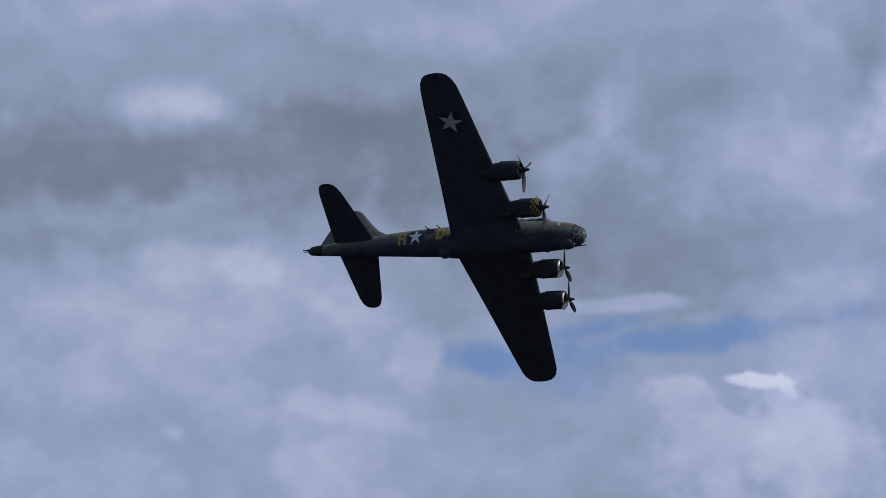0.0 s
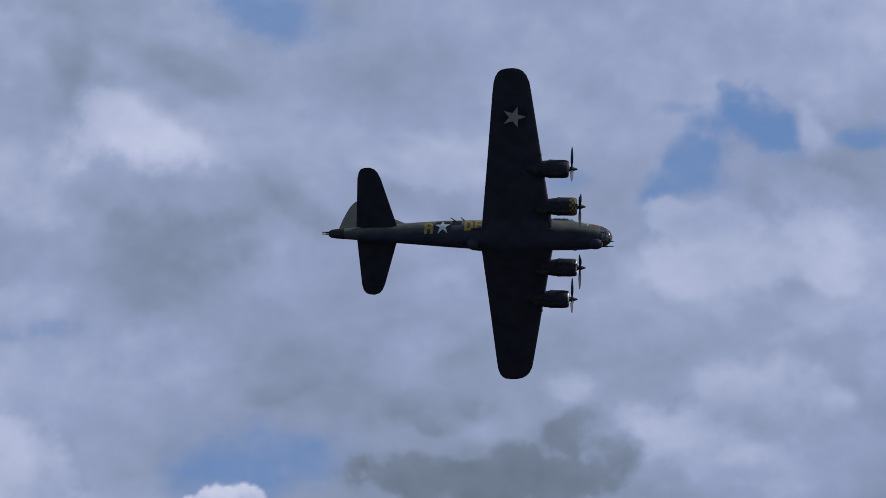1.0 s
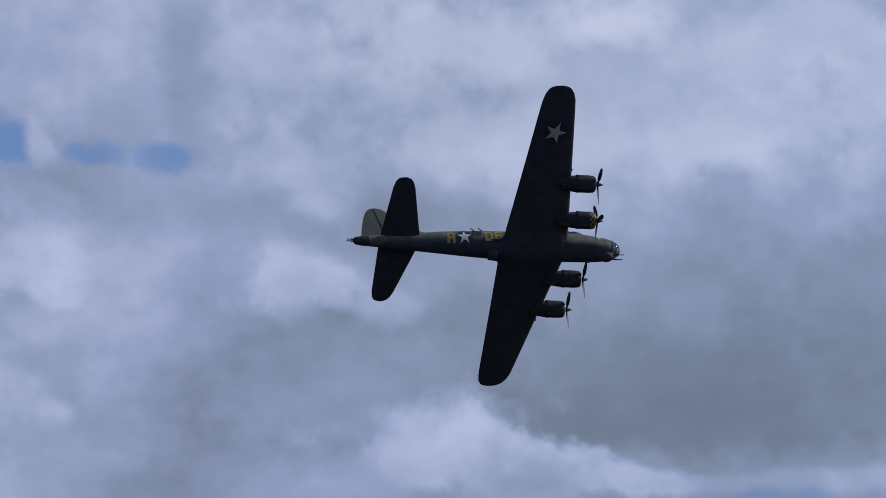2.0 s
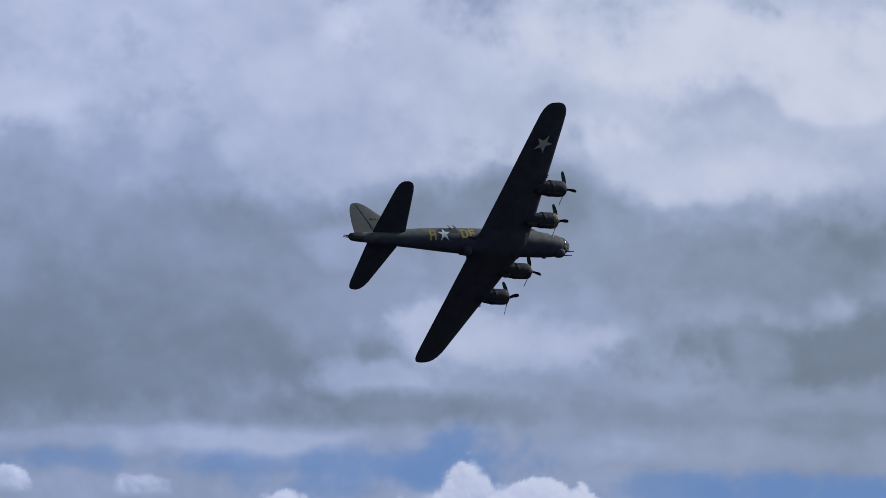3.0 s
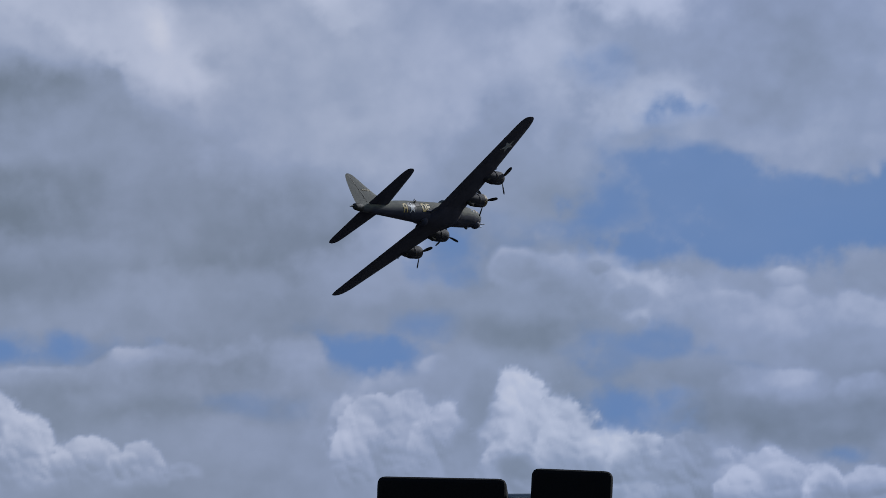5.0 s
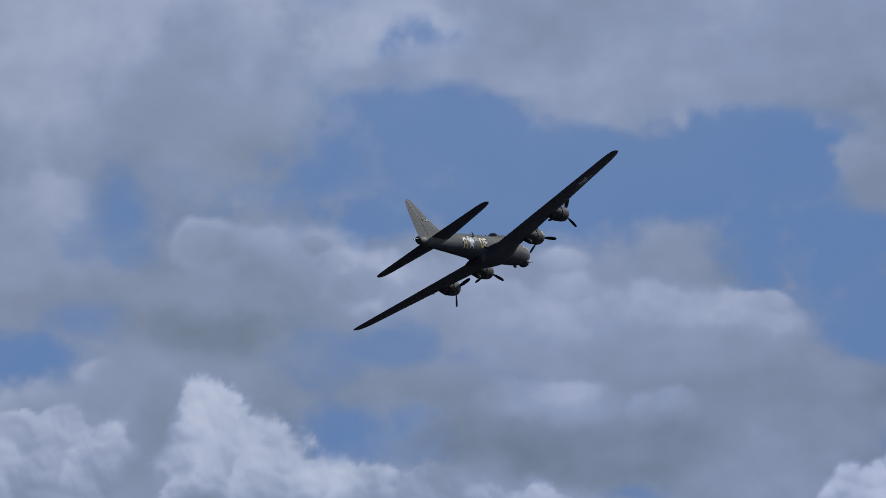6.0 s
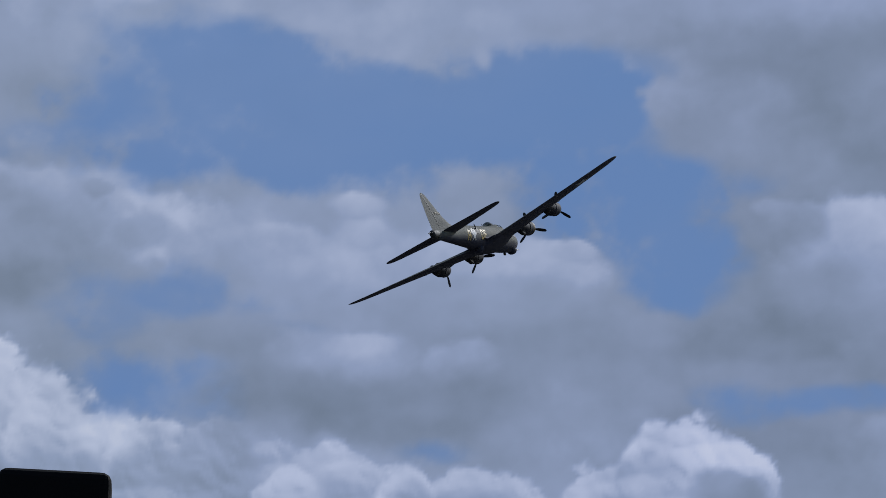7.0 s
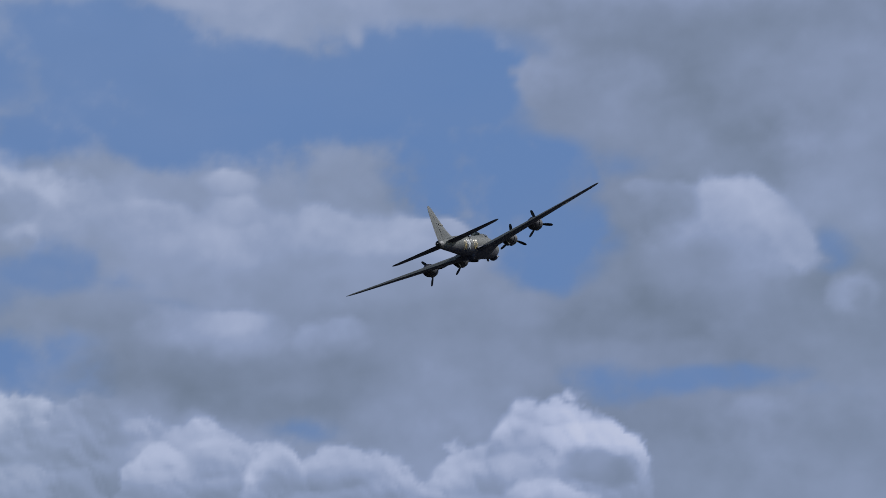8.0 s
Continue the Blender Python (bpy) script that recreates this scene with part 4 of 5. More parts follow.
heap(38.20, 7.28, 0.49, 0.61, 0.85, 0.6)
heap(33.43, 7.24, 0.63, 0.95, 0.85, 0.55)
heap(34.12, 7.25, 0.68, 0.65, 0.78, 0.52)
heap(34.90, 7.26, 0.68, 0.63, 0.8, 0.52)
puff(40.12, 7.57, 1.56, 0.12, 0.65, 0.5, 0)
heap(41.96, 7.28, 0.47, 0.45, 0.9, 0.6)
puff(43.44, 7.64, 0.69, 0.17, 0.6, 0.45, 0)
puff(45.53, 7.72, 1.30, 0.30, 0.56, 0.45, 0)
# the sheet breaks up: blue to the right, heaps along the bottom
puff(40.36, 13.45, 1.04, 0.69, 0.65, 0.8, 0)
puff(42.05, 12.97, 2.17, 0.52, 0.7, 0.8, -15)
puff(40.91, 12.69, 1.30, 0.43, 0.79, 0.8, 0)
puff(43.37, 13.51, 1.30, 0.52, 0.76, 0.8, 0)
puff(44.80, 12.49, 1.22, 0.61, 0.78, 0.8, -25)
puff(45.60, 12.23, 0.52, 0.26, 0.81, 0.8, 0)
puff(44.09, 13.26, 1.04, 0.35, 0.74, 0.8, 0)
puff(45.95, 13.53, 0.87, 0.35, 0.57, 0.8, 0)
puff(47.83, 13.70, 0.69, 0.43, 0.82, 0.8, -35)
puff(48.72, 13.35, 0.87, 0.43, 0.7, 0.8, 0)
puff(50.05, 13.25, 1.30, 0.69, 0.6, 0.8, 0)
puff(50.94, 13.67, 1.30, 0.43, 0.81, 0.8, 0)
puff(52.71, 13.46, 0.69, 0.52, 0.78, 0.8, 0)
puff(46.58, 12.41, 0.52, 0.22, 0.62, 0.8, 0)
puff(49.60, 12.65, 1.04, 0.61, 0.59, 0.8, 0)
puff(40.76, 11.39, 2.17, 0.61, 0.41, 0.8, 0)
puff(42.95, 11.51, 1.74, 0.61, 0.34, 0.8, 0)
puff(40.58, 11.47, 1.13, 0.52, 0.43, 0.8, 0)
puff(42.53, 10.12, 3.04, 0.43, 0.26, 0.8, 0)
puff(44.46, 11.18, 1.30, 0.52, 0.46, 0.8, 0)
puff(45.17, 10.15, 1.30, 0.52, 0.41, 0.8, 0)
puff(40.61, 10.09, 0.52, 0.35, 0.42, 0.8, 0)
puff(40.97, 9.24, 1.30, 0.22, 0.48, 0.8, 0)
puff(47.82, 11.71, 1.30, 0.69, 0.57, 0.8, 0)
puff(48.69, 9.89, 0.52, 0.52, 0.66, 0.6, 0)
puff(50.03, 11.44, 1.74, 0.87, 0.61, 0.8, 0)
puff(51.36, 12.28, 0.69, 0.61, 0.71, 0.8, 0)
puff(52.67, 11.57, 0.69, 0.43, 0.73, 0.8, 0)
puff(48.34, 9.19, 1.04, 0.43, 0.57, 0.8, 0)
gap(52.24, 12.14, 0.55, 0.40, 0.47, 1.08, 0)
gap(50.46, 10.39, 1.18, 0.80, 0.57, 1.22, 0)
gap(52.91, 10.27, 1.18, 0.80, 1.04, 1.08, 0)
gap(49.57, 9.71, 0.55, 0.60, 0.76, 1.08, 0)
gap(52.21, 10.02, 1.82, 0.60, 0.81, 1.08, 0)
puff(51.32, 9.08, 0.87, 0.43, 0.57, 0.4, 0)
puff(50.62, 9.31, 0.43, 0.26, 0.6, 0.4, 0)
puff(52.11, 9.29, 0.30, 0.30, 0.58, 0.4, 0)
puff(52.53, 8.72, 0.78, 0.43, 0.66, 0.45, 0)
puff(50.00, 8.49, 0.78, 0.43, 0.5, 0.6, 0)
puff(50.87, 8.31, 1.30, 0.43, 0.46, 0.8, 0)
puff(53.49, 8.62, 0.52, 0.43, 0.53, 0.8, 0)
puff(43.86, 8.66, 3.91, 0.43, 0.48, 0.8, 0)
puff(42.55, 9.08, 2.60, 0.26, 0.39, 0.8, 0)
puff(46.05, 8.93, 1.30, 0.35, 0.53, 0.8, 0)
puff(46.93, 8.42, 1.30, 0.26, 0.49, 0.8, 0)
gap(42.12, 8.04, 2.28, 0.25, 0.9, 1.08, 0)
gap(40.82, 7.94, 1.09, 0.20, 0.76, 1.08, 0)
gap(48.33, 7.89, 0.73, 0.40, 1, 0.94, 0)
gap(49.04, 8.41, 0.55, 0.30, 0.66, 1.08, 0)
gap(43.87, 8.06, 0.73, 0.18, 0.66, 1.08, 0)
gap(47.81, 8.33, 0.73, 0.20, 0.38, 1.08, 0)
puff(42.13, 7.83, 0.43, 0.09, 0.53, 0.5, 0)
puff(45.62, 7.81, 1.13, 0.35, 0.56, 0.4, 0)
puff(44.83, 7.93, 0.43, 0.17, 0.6, 0.4, 0)
puff(46.23, 7.59, 1.30, 0.30, 0.48, 0.5, 0)
puff(47.37, 7.63, 0.52, 0.39, 0.52, 0.4, 0)
puff(43.70, 7.58, 0.87, 0.22, 0.49, 0.45, 0)
puff(44.75, 7.20, 1.30, 0.26, 0.5, 0.6, 0)
puff(45.62, 7.03, 1.74, 0.26, 0.4, 0.8, 0)
gap(47.37, 7.20, 1.37, 0.20, 0.33, 1.08, 0)
puff(40.74, 7.59, 0.78, 0.17, 0.48, 0.8, 0)
puff(46.06, 6.68, 1.74, 0.35, 0.52, 0.8, 0)
puff(43.61, 7.19, 0.52, 0.43, 0.42, 0.8, 0)
heap(41.29, 6.18, 0.73, 1.11, 0.74, 0.58)
heap(41.98, 6.19, 0.70, 1.55, 0.82, 0.6)
heap(42.76, 6.19, 0.88, 1.20, 0.86, 0.6)
heap(43.45, 6.20, 0.49, 0.91, 0.84, 0.58)
heap(40.25, 6.17, 0.47, 1.02, 0.74, 0.5)
heap(44.32, 6.20, 0.68, 0.52, 0.82, 0.58)
heap(45.02, 6.20, 0.49, 0.45, 0.8, 0.58)
heap(45.62, 6.21, 0.39, 0.21, 0.7, 0.55)
puff(49.38, 7.80, 0.26, 0.17, 0.6, 0.4, 0)
puff(49.99, 7.62, 0.87, 0.43, 0.52, 0.6, 0)
gap(52.51, 7.60, 0.91, 0.50, 0.33, 1.08, 0)
puff(53.02, 6.82, 0.69, 0.52, 0.55, 0.8, 0)
puff(48.68, 7.03, 0.95, 0.52, 0.54, 0.45, 0)
heap(48.20, 6.77, 0.39, 0.63, 0.7, 0.5)
heap(48.85, 6.38, 0.97, 1.04, 0.76, 0.52)
heap(49.59, 6.46, 0.56, 0.80, 0.74, 0.52)
heap(50.41, 6.32, 0.49, 0.69, 0.84, 0.58)
heap(50.85, 6.32, 0.70, 1.49, 0.94, 0.6)
heap(51.45, 6.32, 0.49, 0.95, 0.9, 0.6)
heap(52.23, 6.31, 0.51, 0.69, 0.94, 0.62)
# open blue over ranks of cumulus
puff(50.53, 10.69, 1.15, 0.68, 0.48, 0.8, 0)
puff(50.22, 10.80, 0.31, 0.52, 0.5, 0.8, 0)
puff(51.33, 10.21, 0.47, 0.31, 0.43, 0.8, 0)
puff(52.86, 11.17, 0.63, 0.16, 0.5, 0.8, 0)
gap(54.22, 10.05, 2.10, 0.77, 1.21, 0.94, 0)
gap(56.69, 10.11, 1.08, 0.70, 1.21, 0.94, 0)
gap(52.68, 10.53, 0.51, 0.42, 1.1, 1.08, 0)
gap(52.50, 9.68, 0.76, 0.42, 1.16, 1.08, 0)
gap(58.09, 8.52, 0.57, 0.63, 1.16, 1.08, 0)
gap(57.79, 9.25, 0.83, 0.77, 1.21, 0.94, 0)
gap(58.45, 8.03, 0.38, 0.21, 0.99, 1.08, 0)
gap(51.95, 10.04, 0.38, 0.28, 0.66, 1.08, 0)
puff(54.22, 11.23, 1.20, 0.22, 0.55, 0.6, 0)
puff(56.07, 11.26, 0.52, 0.16, 0.55, 0.8, 0)
puff(57.31, 11.13, 0.78, 0.21, 0.48, 0.8, 0)
puff(58.53, 10.39, 0.57, 0.57, 0.41, 0.6, 0)
puff(59.26, 10.20, 0.42, 1.04, 0.44, 0.8, 0)
puff(58.04, 10.16, 0.21, 0.21, 0.46, 0.5, 0)
puff(59.03, 11.05, 0.52, 0.31, 0.48, 0.8, 0)
puff(56.15, 10.75, 0.07, 0.14, 0.535, 1.2, 15)
puff(51.34, 8.92, 0.84, 0.34, 0.51, 0.4, 0)
puff(51.95, 9.29, 0.16, 0.12, 0.48, 0.35, 0)
puff(50.67, 9.28, 0.37, 0.17, 0.53, 0.45, 0)
puff(52.38, 8.75, 0.42, 0.24, 0.51, 0.4, 0)
puff(50.55, 8.61, 0.57, 0.29, 0.53, 0.9, 0)
puff(50.31, 8.27, 0.42, 0.26, 0.42, 1, 0)
puff(51.04, 8.27, 0.52, 0.26, 0.39, 0.8, 0)
puff(54.84, 8.45, 1.36, 0.38, 0.51, 0.4, 0)
puff(53.86, 8.75, 0.47, 0.19, 0.53, 0.4, 0)
puff(54.78, 8.84, 0.39, 0.19, 0.52, 0.4, 0)
puff(54.72, 9.12, 0.31, 0.14, 0.51, 0.4, 0)
puff(56.07, 8.51, 0.68, 0.29, 0.53, 0.38, 0)
puff(56.92, 8.38, 0.42, 0.24, 0.54, 0.38, 0)
puff(57.11, 8.62, 0.23, 0.12, 0.55, 0.38, 0)
puff(55.45, 8.05, 1.04, 0.21, 0.42, 0.8, 0)
puff(56.68, 8.04, 0.63, 0.21, 0.46, 0.8, 0)
puff(53.00, 8.57, 0.31, 0.24, 0.51, 0.45, 0)
puff(54.22, 8.17, 0.63, 0.21, 0.45, 0.8, 0)
gap(52.63, 8.04, 0.83, 0.35, 0.88, 1.08, 0)
gap(52.21, 7.80, 0.51, 0.42, 0.77, 1.08, 0)
gap(53.61, 7.80, 0.76, 0.10, 0.5, 1.08, 0)
gap(52.39, 7.25, 0.70, 0.35, 0.99, 1.08, 0)
gap(53.13, 7.08, 0.38, 0.21, 0.77, 1.08, 0)
puff(53.37, 7.68, 0.63, 0.21, 0.42, 0.7, 0)
puff(54.65, 7.56, 0.63, 0.26, 0.53, 0.5, 0)
puff(54.84, 7.68, 0.31, 0.13, 0.58, 0.5, 0)
puff(55.97, 7.47, 0.31, 0.21, 0.54, 0.45, 0)
puff(56.06, 7.59, 0.16, 0.10, 0.58, 0.5, 0)
puff(54.23, 7.08, 1.04, 0.26, 0.37, 0.8, 0)
puff(55.45, 6.83, 1.04, 0.26, 0.35, 0.8, 0)
puff(56.06, 7.08, 0.78, 0.21, 0.4, 0.8, 0)
puff(57.28, 7.56, 0.78, 0.26, 0.43, 0.8, 0)
puff(57.90, 7.79, 0.42, 0.16, 0.47, 0.8, 0)
puff(58.81, 7.67, 0.42, 0.42, 0.46, 0.8, 0)
puff(59.29, 7.78, 0.26, 0.63, 0.41, 0.8, 0)
puff(56.97, 6.83, 0.52, 0.26, 0.42, 0.8, 0)
puff(59.35, 7.18, 0.31, 0.42, 0.46, 0.8, 0)
gap(58.80, 7.06, 0.51, 0.14, 0.44, 1.08, 0)
gap(55.63, 6.47, 0.32, 0.14, 0.66, 1.08, 0)
puff(50.21, 7.18, 0.31, 0.52, 0.44, 0.8, 0)
puff(50.15, 6.45, 0.31, 0.31, 0.47, 0.8, 0)
heap(51.13, 6.07, 0.53, 1.71, 0.86, 0.55)
heap(51.58, 6.19, 0.57, 1.24, 0.86, 0.56)
heap(52.55, 6.14, 0.49, 0.81, 0.86, 0.55)
heap(50.64, 6.31, 0.34, 0.40, 0.82, 0.55)
puff(50.88, 6.28, 0.31, 0.21, 0.44, 0.8, 0)
# grey cloud above, last part of the sweep
puff(60.27, 10.15, 1.52, 0.79, 0.36, 0.7, 0)
puff(58.73, 10.22, 0.73, 0.36, 0.42, 0.55, 0)
puff(58.11, 10.22, 0.36, 0.24, 0.44, 0.55, 0)
puff(61.19, 10.51, 0.91, 0.73, 0.44, 0.8, 0)
puff(61.49, 9.48, 0.61, 0.36, 0.51, 0.8, 0)
puff(59.96, 10.88, 1.82, 0.30, 0.38, 0.8, 0)
puff(58.42, 9.86, 0.61, 0.24, 0.4, 0.8, 0)
gap(59.04, 9.25, 0.38, 0.21, 0.77, 1.08, 0)
gap(58.42, 8.22, 0.38, 0.21, 0.94, 1.08, 0)
gap(61.24, 8.51, 0.26, 0.28, 0.72, 1.08, 0)
gap(59.34, 7.06, 0.83, 0.17, 0.94, 1.08, 0)
gap(60.13, 7.12, 0.96, 0.17, 0.88, 1.08, 0)
gap(61.47, 6.93, 0.51, 0.17, 0.55, 1.08, 0)
puff(60.02, 8.58, 0.91, 0.49, 0.55, 0.38, 0)
puff(60.26, 8.88, 0.55, 0.30, 0.64, 0.38, 0)
puff(60.81, 8.51, 0.24, 0.36, 0.6, 0.38, 0)
puff(59.34, 8.88, 0.30, 0.24, 0.48, 0.45, 0)
puff(59.16, 9.07, 0.18, 0.12, 0.5, 0.45, 0)
puff(59.65, 8.09, 0.73, 0.30, 0.45, 0.8, 0)
puff(59.64, 7.73, 0.91, 0.21, 0.34, 0.8, 0)
puff(60.74, 7.66, 0.73, 0.36, 0.44, 0.8, 0)
puff(61.48, 8.02, 0.30, 0.24, 0.6, 0.5, 0)
puff(61.66, 7.47, 0.36, 0.61, 0.44, 0.8, 0)
puff(59.03, 7.55, 0.61, 0.18, 0.38, 0.8, 0)
puff(59.64, 7.36, 0.91, 0.12, 0.44, 0.8, 0)
puff(61.37, 9.11, 0.61, 0.30, 0.49, 0.8, 0)
puff(60.55, 6.45, 0.91, 0.43, 0.42, 0.55, 0)
puff(60.49, 6.72, 0.43, 0.18, 0.47, 0.45, 0)
puff(61.46, 6.27, 0.61, 0.49, 0.44, 0.8, 0)
puff(59.33, 6.09, 0.91, 0.24, 0.42, 0.8, 0)
puff(56.59, 5.97, 1.82, 0.24, 0.5, 0.8, 0)
puff(53.85, 6.26, 1.40, 0.36, 0.5, 0.45, 0)
heap(53.43, 5.62, 1.19, 1.18, 0.6, 0.42)
heap(54.52, 5.63, 0.95, 0.98, 0.7, 0.45)
heap(52.52, 6.22, 0.34, 0.74, 0.78, 0.5)
heap(56.22, 5.61, 0.85, 0.73, 0.74, 0.5)
heap(57.20, 5.64, 0.41, 0.40, 0.7, 0.48)
heap(57.68, 5.64, 0.75, 0.78, 0.74, 0.5)
heap(55.37, 5.57, 0.37, 0.90, 0.84, 0.52)
heap(58.57, 6.06, 0.69, 0.84, 0.93, 0.55)
heap(57.99, 6.27, 0.37, 0.56, 0.84, 0.55)
heap(58.29, 5.64, 0.48, 0.40, 0.82, 0.55)
puff(58.78, 6.24, 0.30, 0.22, 0.45, 0.45, 0)


def build_sky():
    streaks = 1 - 2 * np.abs(fractal(1.6, 5, 2.6, 0.5))
    calm = np.interp(AZ, (20, 26, 46, 54), (1, 0.65, 0.65, 0.9))
    tone = TONE + fractal(2.4, 6, 2.0, 0.54) * 0.15 * calm + (streaks - 0.5) * 0.08 * calm + fractal(0.9, 4, 1.3) * 0.06 * calm + fractal(0.4, 5) * (0.035 + 0.05 * SHARP)
    tone = np.where(tone > 0.75, 0.75 + 0.22 * np.tanh((tone - 0.75) / 0.22), tone)
    tone = np.where(tone > 0.75, 0.75 + 0.2 * np.tanh((tone - 0.75) / 0.25), tone)
    ragged = CLEAR + fractal(1.1, 6, 1.7, 0.56) * 0.5 * np.clip(CLEAR * 8, 0, 1) * np.clip((1.35 - CLEAR) * 2, 0, 1)
    clear = smooth((ragged - 0.02) / 1.05) * np.clip(0.95 + fractal(2.2, 5, 2.2) * 0.22, 0, 1)
    grey = np.interp(AZ, (0, 7, 24, 34, 40, 48, 54), (0.75, 0.4, 0.4, 0.6, 1.0, 1.0, 0.75)) + fractal(5, 3) * 0.5
    cool = np.interp(AZ, (14, 22, 30, 38, 46, 52), (0.4, 0.5, 0.9, 0.6, 0.2, 1.0))
    a, e = np.radians(AZ), np.radians(EL)
    co = np.stack([np.sin(a) * np.cos(e), np.cos(a) * np.cos(e), np.sin(e)], -1).reshape(-1, 3) * FAR
    idx = np.arange(NA * NE).reshape(NE, NA)
    quads = np.stack([idx[:-1, :-1], idx[:-1, 1:], idx[1:, 1:], idx[1:, :-1]], -1).reshape(-1, 4)
    me = bpy.data.meshes.new("cloudy_sky")
    me.vertices.add(len(co))
    me.vertices.foreach_set("co", co.ravel())
    me.loops.add(quads.size)
    me.loops.foreach_set("vertex_index", quads.ravel().astype(np.int32))
    me.polygons.add(len(quads))
    me.polygons.foreach_set("loop_start", np.arange(0, quads.size, 4, dtype=np.int32))
    me.polygons.foreach_set("use_smooth", np.ones(len(quads), dtype=bool))
    me.update(calc_edges=True)
    for name, values in (("cloud_tone", tone), ("clear_air", clear), ("cloud_greyness", grey), ("cloud_coolness", cool)):
        me.attributes.new(name, "FLOAT", "POINT").data.foreach_set("value", values.ravel().astype(np.float32))
    m = bpy.data.materials.new("broken_cloud")
    m.use_nodes = True
    n, link = m.node_tree.nodes, m.node_tree.links.new
    n.remove(n["Principled BSDF"])
    tone_in, clear_in, co_in = n.new("ShaderNodeAttribute"), n.new("ShaderNodeAttribute"), n.new("ShaderNodeTexCoord")
    tone_in.attribute_name, clear_in.attribute_name = "cloud_tone", "clear_air"
    fine = n.new("ShaderNodeTexNoise")
    fine.inputs["Scale"].default_value, fine.inputs["Detail"].default_value = 0.03, 5
    link(co_in.outputs["Object"], fine.inputs["Vector"])
    add = n.new("ShaderNodeMath")
    add.operation = "MULTIPLY_ADD"
    link(fine.outputs["Fac"], add.inputs[0])
    add.inputs[1].default_value = 0.1
    link(tone_in.outputs["Fac"], add.inputs[2])
    ramp = n.new("ShaderNodeValToRGB")
    link(add.outputs[0], ramp.inputs["Fac"])
    stops = [(0.06, (0.115, 0.145, 0.192)), (0.36, (0.176, 0.216, 0.316)), (0.62, (0.292, 0.346, 0.538)), (0.85, (0.48, 0.522, 0.735)), (1.0, (0.66, 0.67, 0.84))]
    while len(ramp.color_ramp.elements) < len(stops):
        ramp.color_ramp.elements.new(0.5)
    for el, (p, c) in zip(ramp.color_ramp.elements, stops):
        el.position, el.color = p, (*c, 1)
    mix = n.new("ShaderNodeMix")
    mix.data_type = "RGBA"
    link(clear_in.outputs["Fac"], mix.inputs["Factor"])
    grey_in = n.new("ShaderNodeAttribute")
    grey_in.attribute_name = "cloud_greyness"
    hue = n.new("ShaderNodeMix")
    hue.data_type, hue.blend_type = "RGBA", "MULTIPLY"
    link(grey_in.outputs["Fac"], hue.inputs["Factor"])
    link(ramp.outputs["Color"], hue.inputs["A"])
    hue.inputs["B"].default_value = (1.0, 1.01, 0.92, 1)
    cool_in = n.new("ShaderNodeAttribute")
    cool_in.attribute_name = "cloud_coolness"
    chill = n.new("ShaderNodeMix")
    chill.data_type, chill.blend_type = "RGBA", "MULTIPLY"
    link(cool_in.outputs["Fac"], chill.inputs["Factor"])
    link(hue.outputs["Result"], chill.inputs["A"])
    chill.inputs["B"].default_value = (0.955, 0.995, 1.03, 1)
    link(chill.outputs["Result"], mix.inputs["A"])
    mix.inputs["B"].default_value = (0.135, 0.24, 0.48, 1)
    glow = n.new("ShaderNodeEmission")
    link(mix.outputs["Result"], glow.inputs["Color"])
    link(glow.outputs[0], n["Material Output"].inputs["Surface"])
    me.materials.append(m)
    return tagged(new("backdrop_sky", me), "broken grey and white cloud with blue gaps", kind="structure")


build_ground()
backdrop = build_sky()
build_loudspeakers()
aircraft, propellers = build_aircraft()


# angles at which the propellers stand at certain moments, engine by engine from the starboard wing tip
STARBOARD_OUTER = [(0, 98), (0.5, 72), (1, 56), (2.5, 54), (3, 24), (3.5, 72), (4, 6), (4.5, 44), (6, 44), (6.5, 94), (7, 26), (7.5, 70), (8, 116)]
STARBOARD_INNER = [(0, 112), (0.5, 110), (1, 118), (2.5, 74), (3, 18), (3.5, 78), (4, 2), (4.5, 54), (6, 6), (6.5, 72), (7, 4), (7.5, 70), (8, 14)]
PORT_INNER = [(0, 42), (0.5, 78), (1, 106), (2.5, 16), (3, 26), (3.5, 8), (4, 4), (4.5, 90), (6, 28), (6.5, 2), (7, 110), (7.5, 108), (8, 112)]
PORT_OUTER = [(0, 44), (0.5, 26), (1, 60), (2.5, 34), (3, 10), (3.5, 76), (4, 28), (4.5, 58), (6, 88), (6.5, 0), (7, 72), (7.5, 4), (8, 90)]
STANDS = [STARBOARD_OUTER, STARBOARD_INNER, PORT_INNER, PORT_OUTER]


def spin(stands):
    """Angles for every thirtieth of a second, through the given stands at about 76 degrees a step; a third of a turn looks the same."""
    angles = [stands[0][1]]
    for (t0, a0), (t1, a1) in zip(stands, stands[1:]):
        steps = round((t1 - t0) * 30)
        total = (a1 - a0) % 120
        total += 120 * round((76 * steps - total) / 120)
        angles += [angles[-1] + total / steps * (k + 1) for k in range(steps)]
    return angles


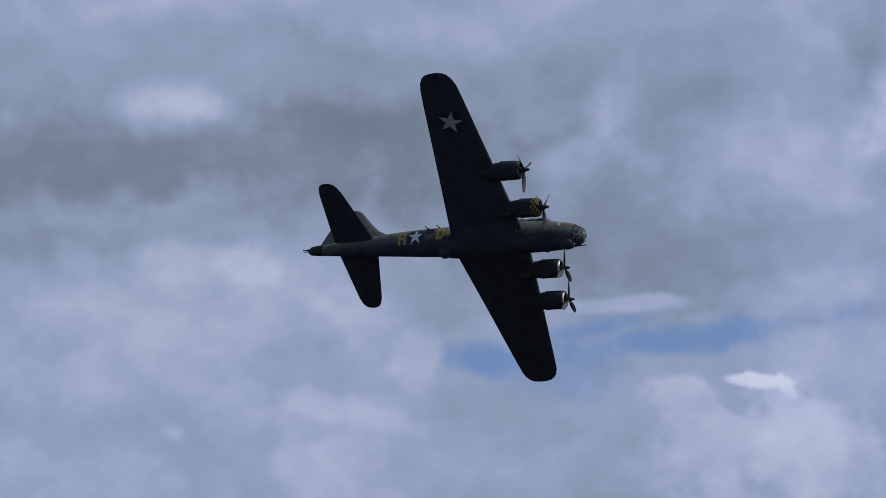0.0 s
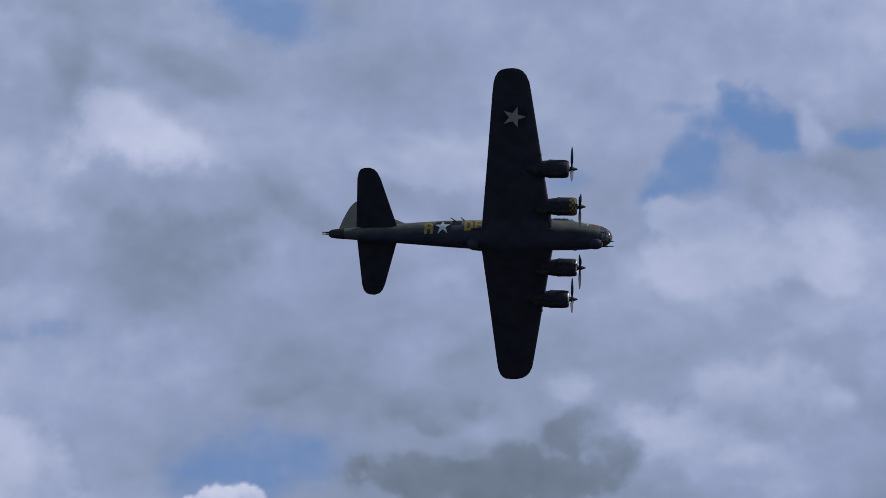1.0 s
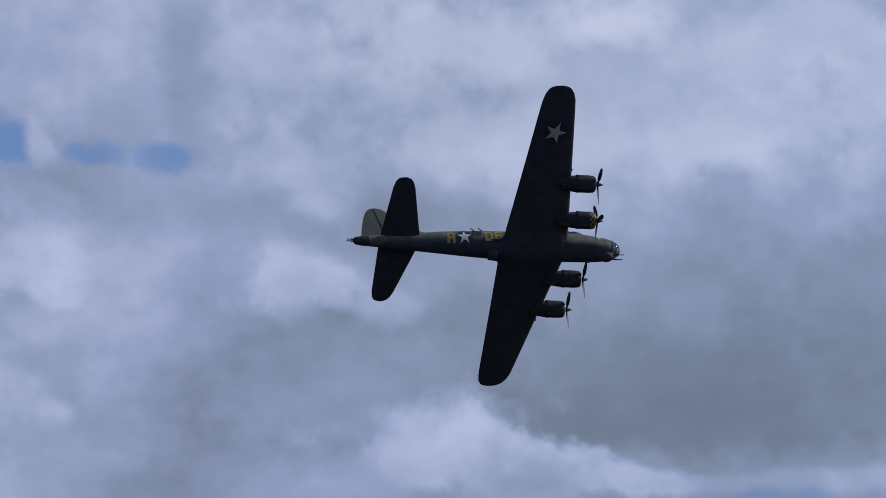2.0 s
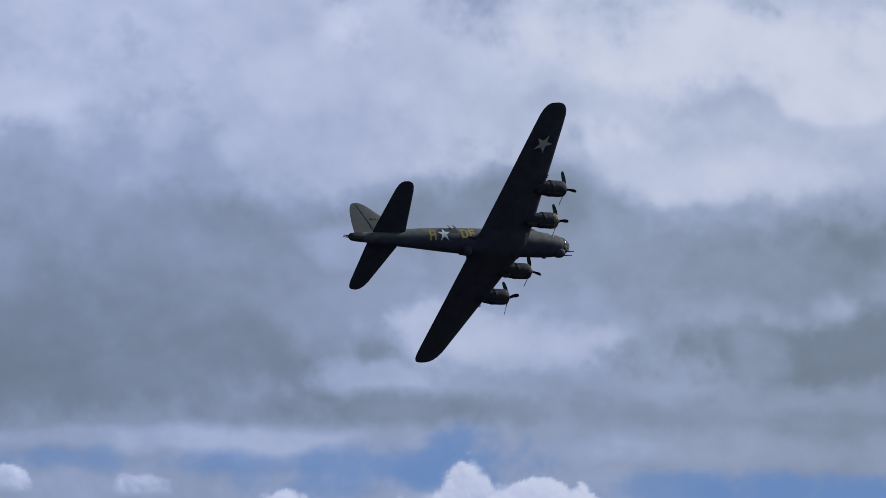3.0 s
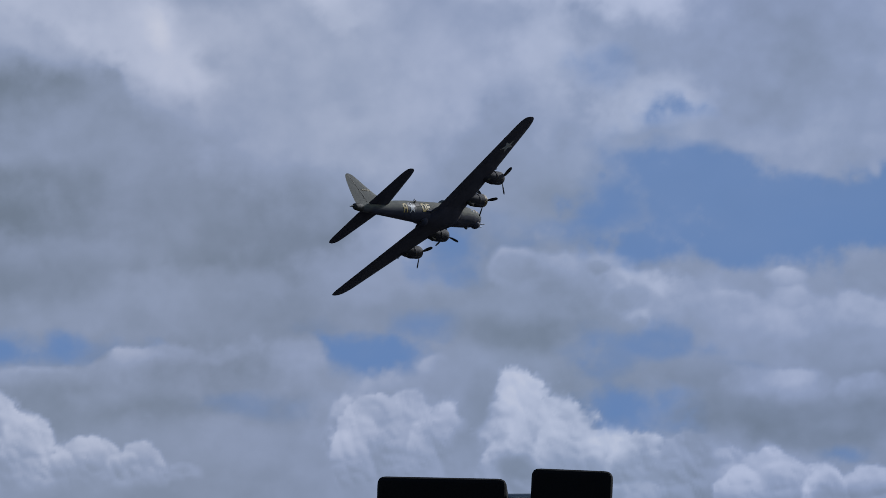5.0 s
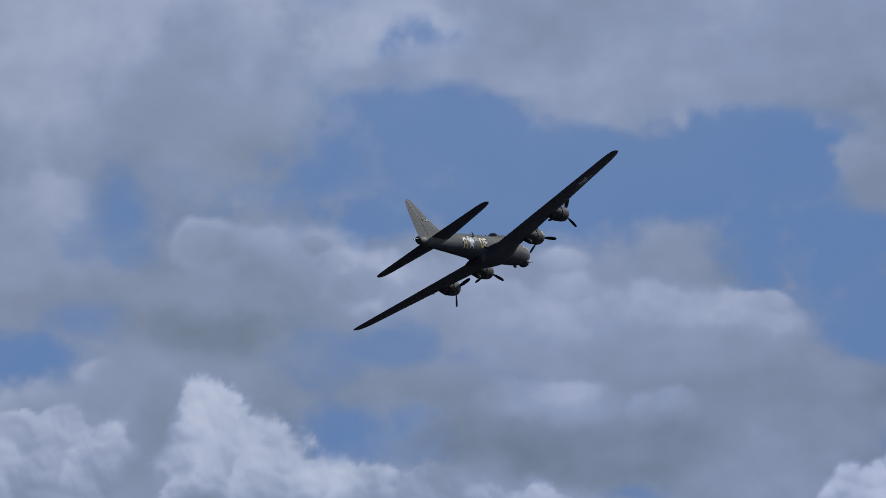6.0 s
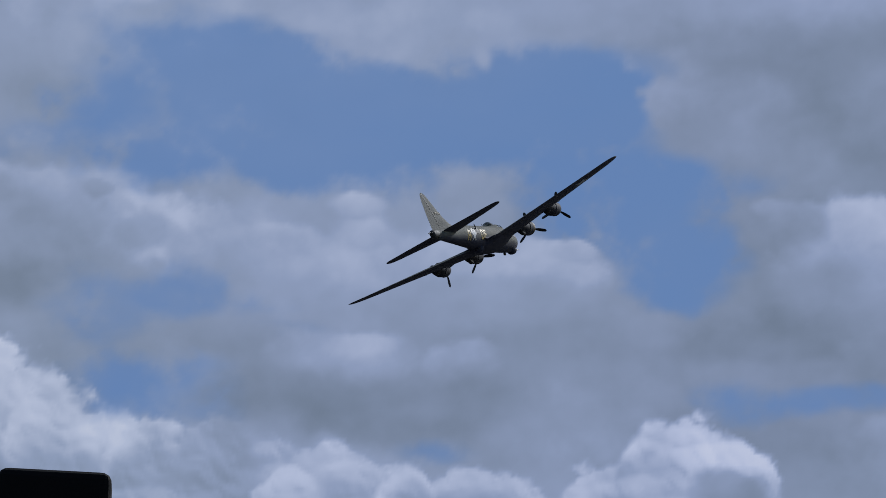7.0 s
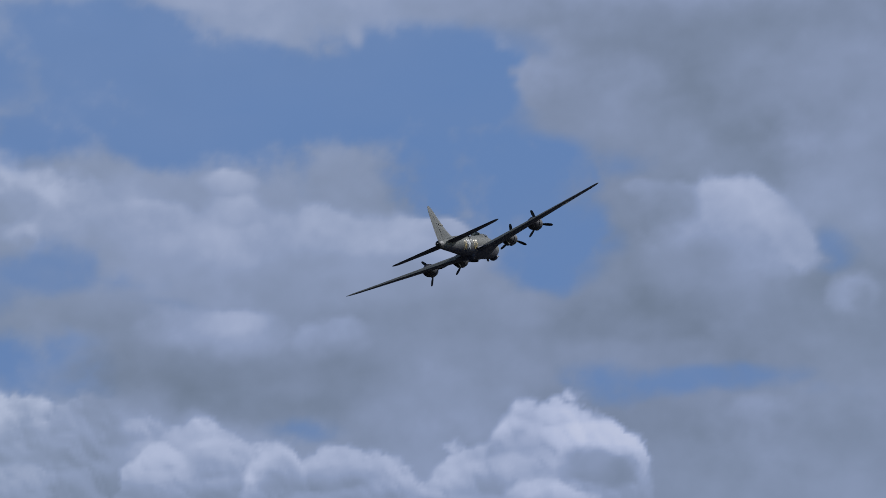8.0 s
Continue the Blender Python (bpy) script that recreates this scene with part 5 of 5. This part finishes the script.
def motions():
    walk(aircraft, [
        (0.0, pose(1.68, 281.41, 62.04, -37.38, 1.38, -21.45)),
        (0.2, pose(14.52, 282.54, 62.93, -37.74, 1.95, -20.73)),
        (0.5, pose(32.94, 283.88, 64.17, -38.85, 1.92, -18.61)),
        (0.8, pose(54.42, 286.21, 65.36, -39.80, 2.04, -16.46)),
        (1.0, pose(67.80, 286.93, 66.85, -40.31, 1.52, -15.54)),
        (1.2, pose(81.25, 285.44, 67.50, -40.58, 0.80, -14.24)),
        (2.3, pose(150.95, 267.92, 69.50, -40.40, -1.94, -8.77)),
        (2.5, pose(163.22, 264.25, 69.67, -39.70, -3.01, -7.06)),
        (2.8, pose(179.15, 263.55, 70.11, -38.30, -3.65, -5.30)),
        (3.0, pose(193.09, 263.52, 70.53, -37.48, -3.76, -4.59)),
        (3.3, pose(211.76, 262.73, 70.92, -36.72, -4.10, -3.22)),
        (3.5, pose(223.54, 261.36, 71.12, -36.09, -4.16, -2.81)),
        (3.7, pose(237.20, 261.66, 71.51, -35.58, -4.30, -1.96)),
        (4.0, pose(256.73, 261.64, 72.46, -35.71, -4.54, -0.07)),
        (4.3, pose(274.18, 262.56, 72.87, -34.49, -4.53, 1.75)),
        (4.5, pose(285.78, 261.64, 73.15, -33.94, -4.31, 2.29)),
        (4.7, pose(298.90, 263.42, 73.63, -33.06, -4.49, 3.35)),
        (5.8, pose(285.05, 216.14, 62.12, -28.73, -4.44, 9.58)),
        (6.0, pose(278.74, 206.32, 59.40, -28.15, -4.60, 10.49)),
        (6.2, pose(274.99, 197.93, 57.29, -27.84, -5.08, 11.44)),
        (6.5, pose(285.91, 199.15, 57.62, -26.77, -5.32, 12.01)),
        (6.8, pose(301.57, 202.59, 58.63, -25.43, -5.70, 12.76)),
        (7.0, pose(307.73, 202.67, 58.72, -24.70, -5.77, 12.87)),
        (7.5, pose(328.39, 207.89, 60.06, -22.77, -5.40, 14.39)),
        (8.0, pose(351.80, 215.72, 62.18, -21.28, -6.20, 15.71)),
    ])
    # the cloud field draws nearer while the view closes in
    walk(backdrop, [
        (0.0, pose(0.0, 0.0, 1.6)),
        (4.7, pose(0.0, 0.0, 1.6)),
        (5.8, pose(-542.1, -383.2, -100.8)),
        (6.0, pose(-638.3, -451.3, -119.0)),
        (6.2, pose(-713.2, -504.2, -133.2)),
        (6.5, pose(-725.1, -512.6, -135.4)),
        (8.0, pose(-725.1, -512.6, -135.4)),
    ])
    for prop, (s, y, z), stands in zip(propellers, ENGINES, STANDS):
        walk(prop, [(i / 30, pose(MID - s, y, z, a % 360)) for i, a in enumerate(spin(stands))])


motions()
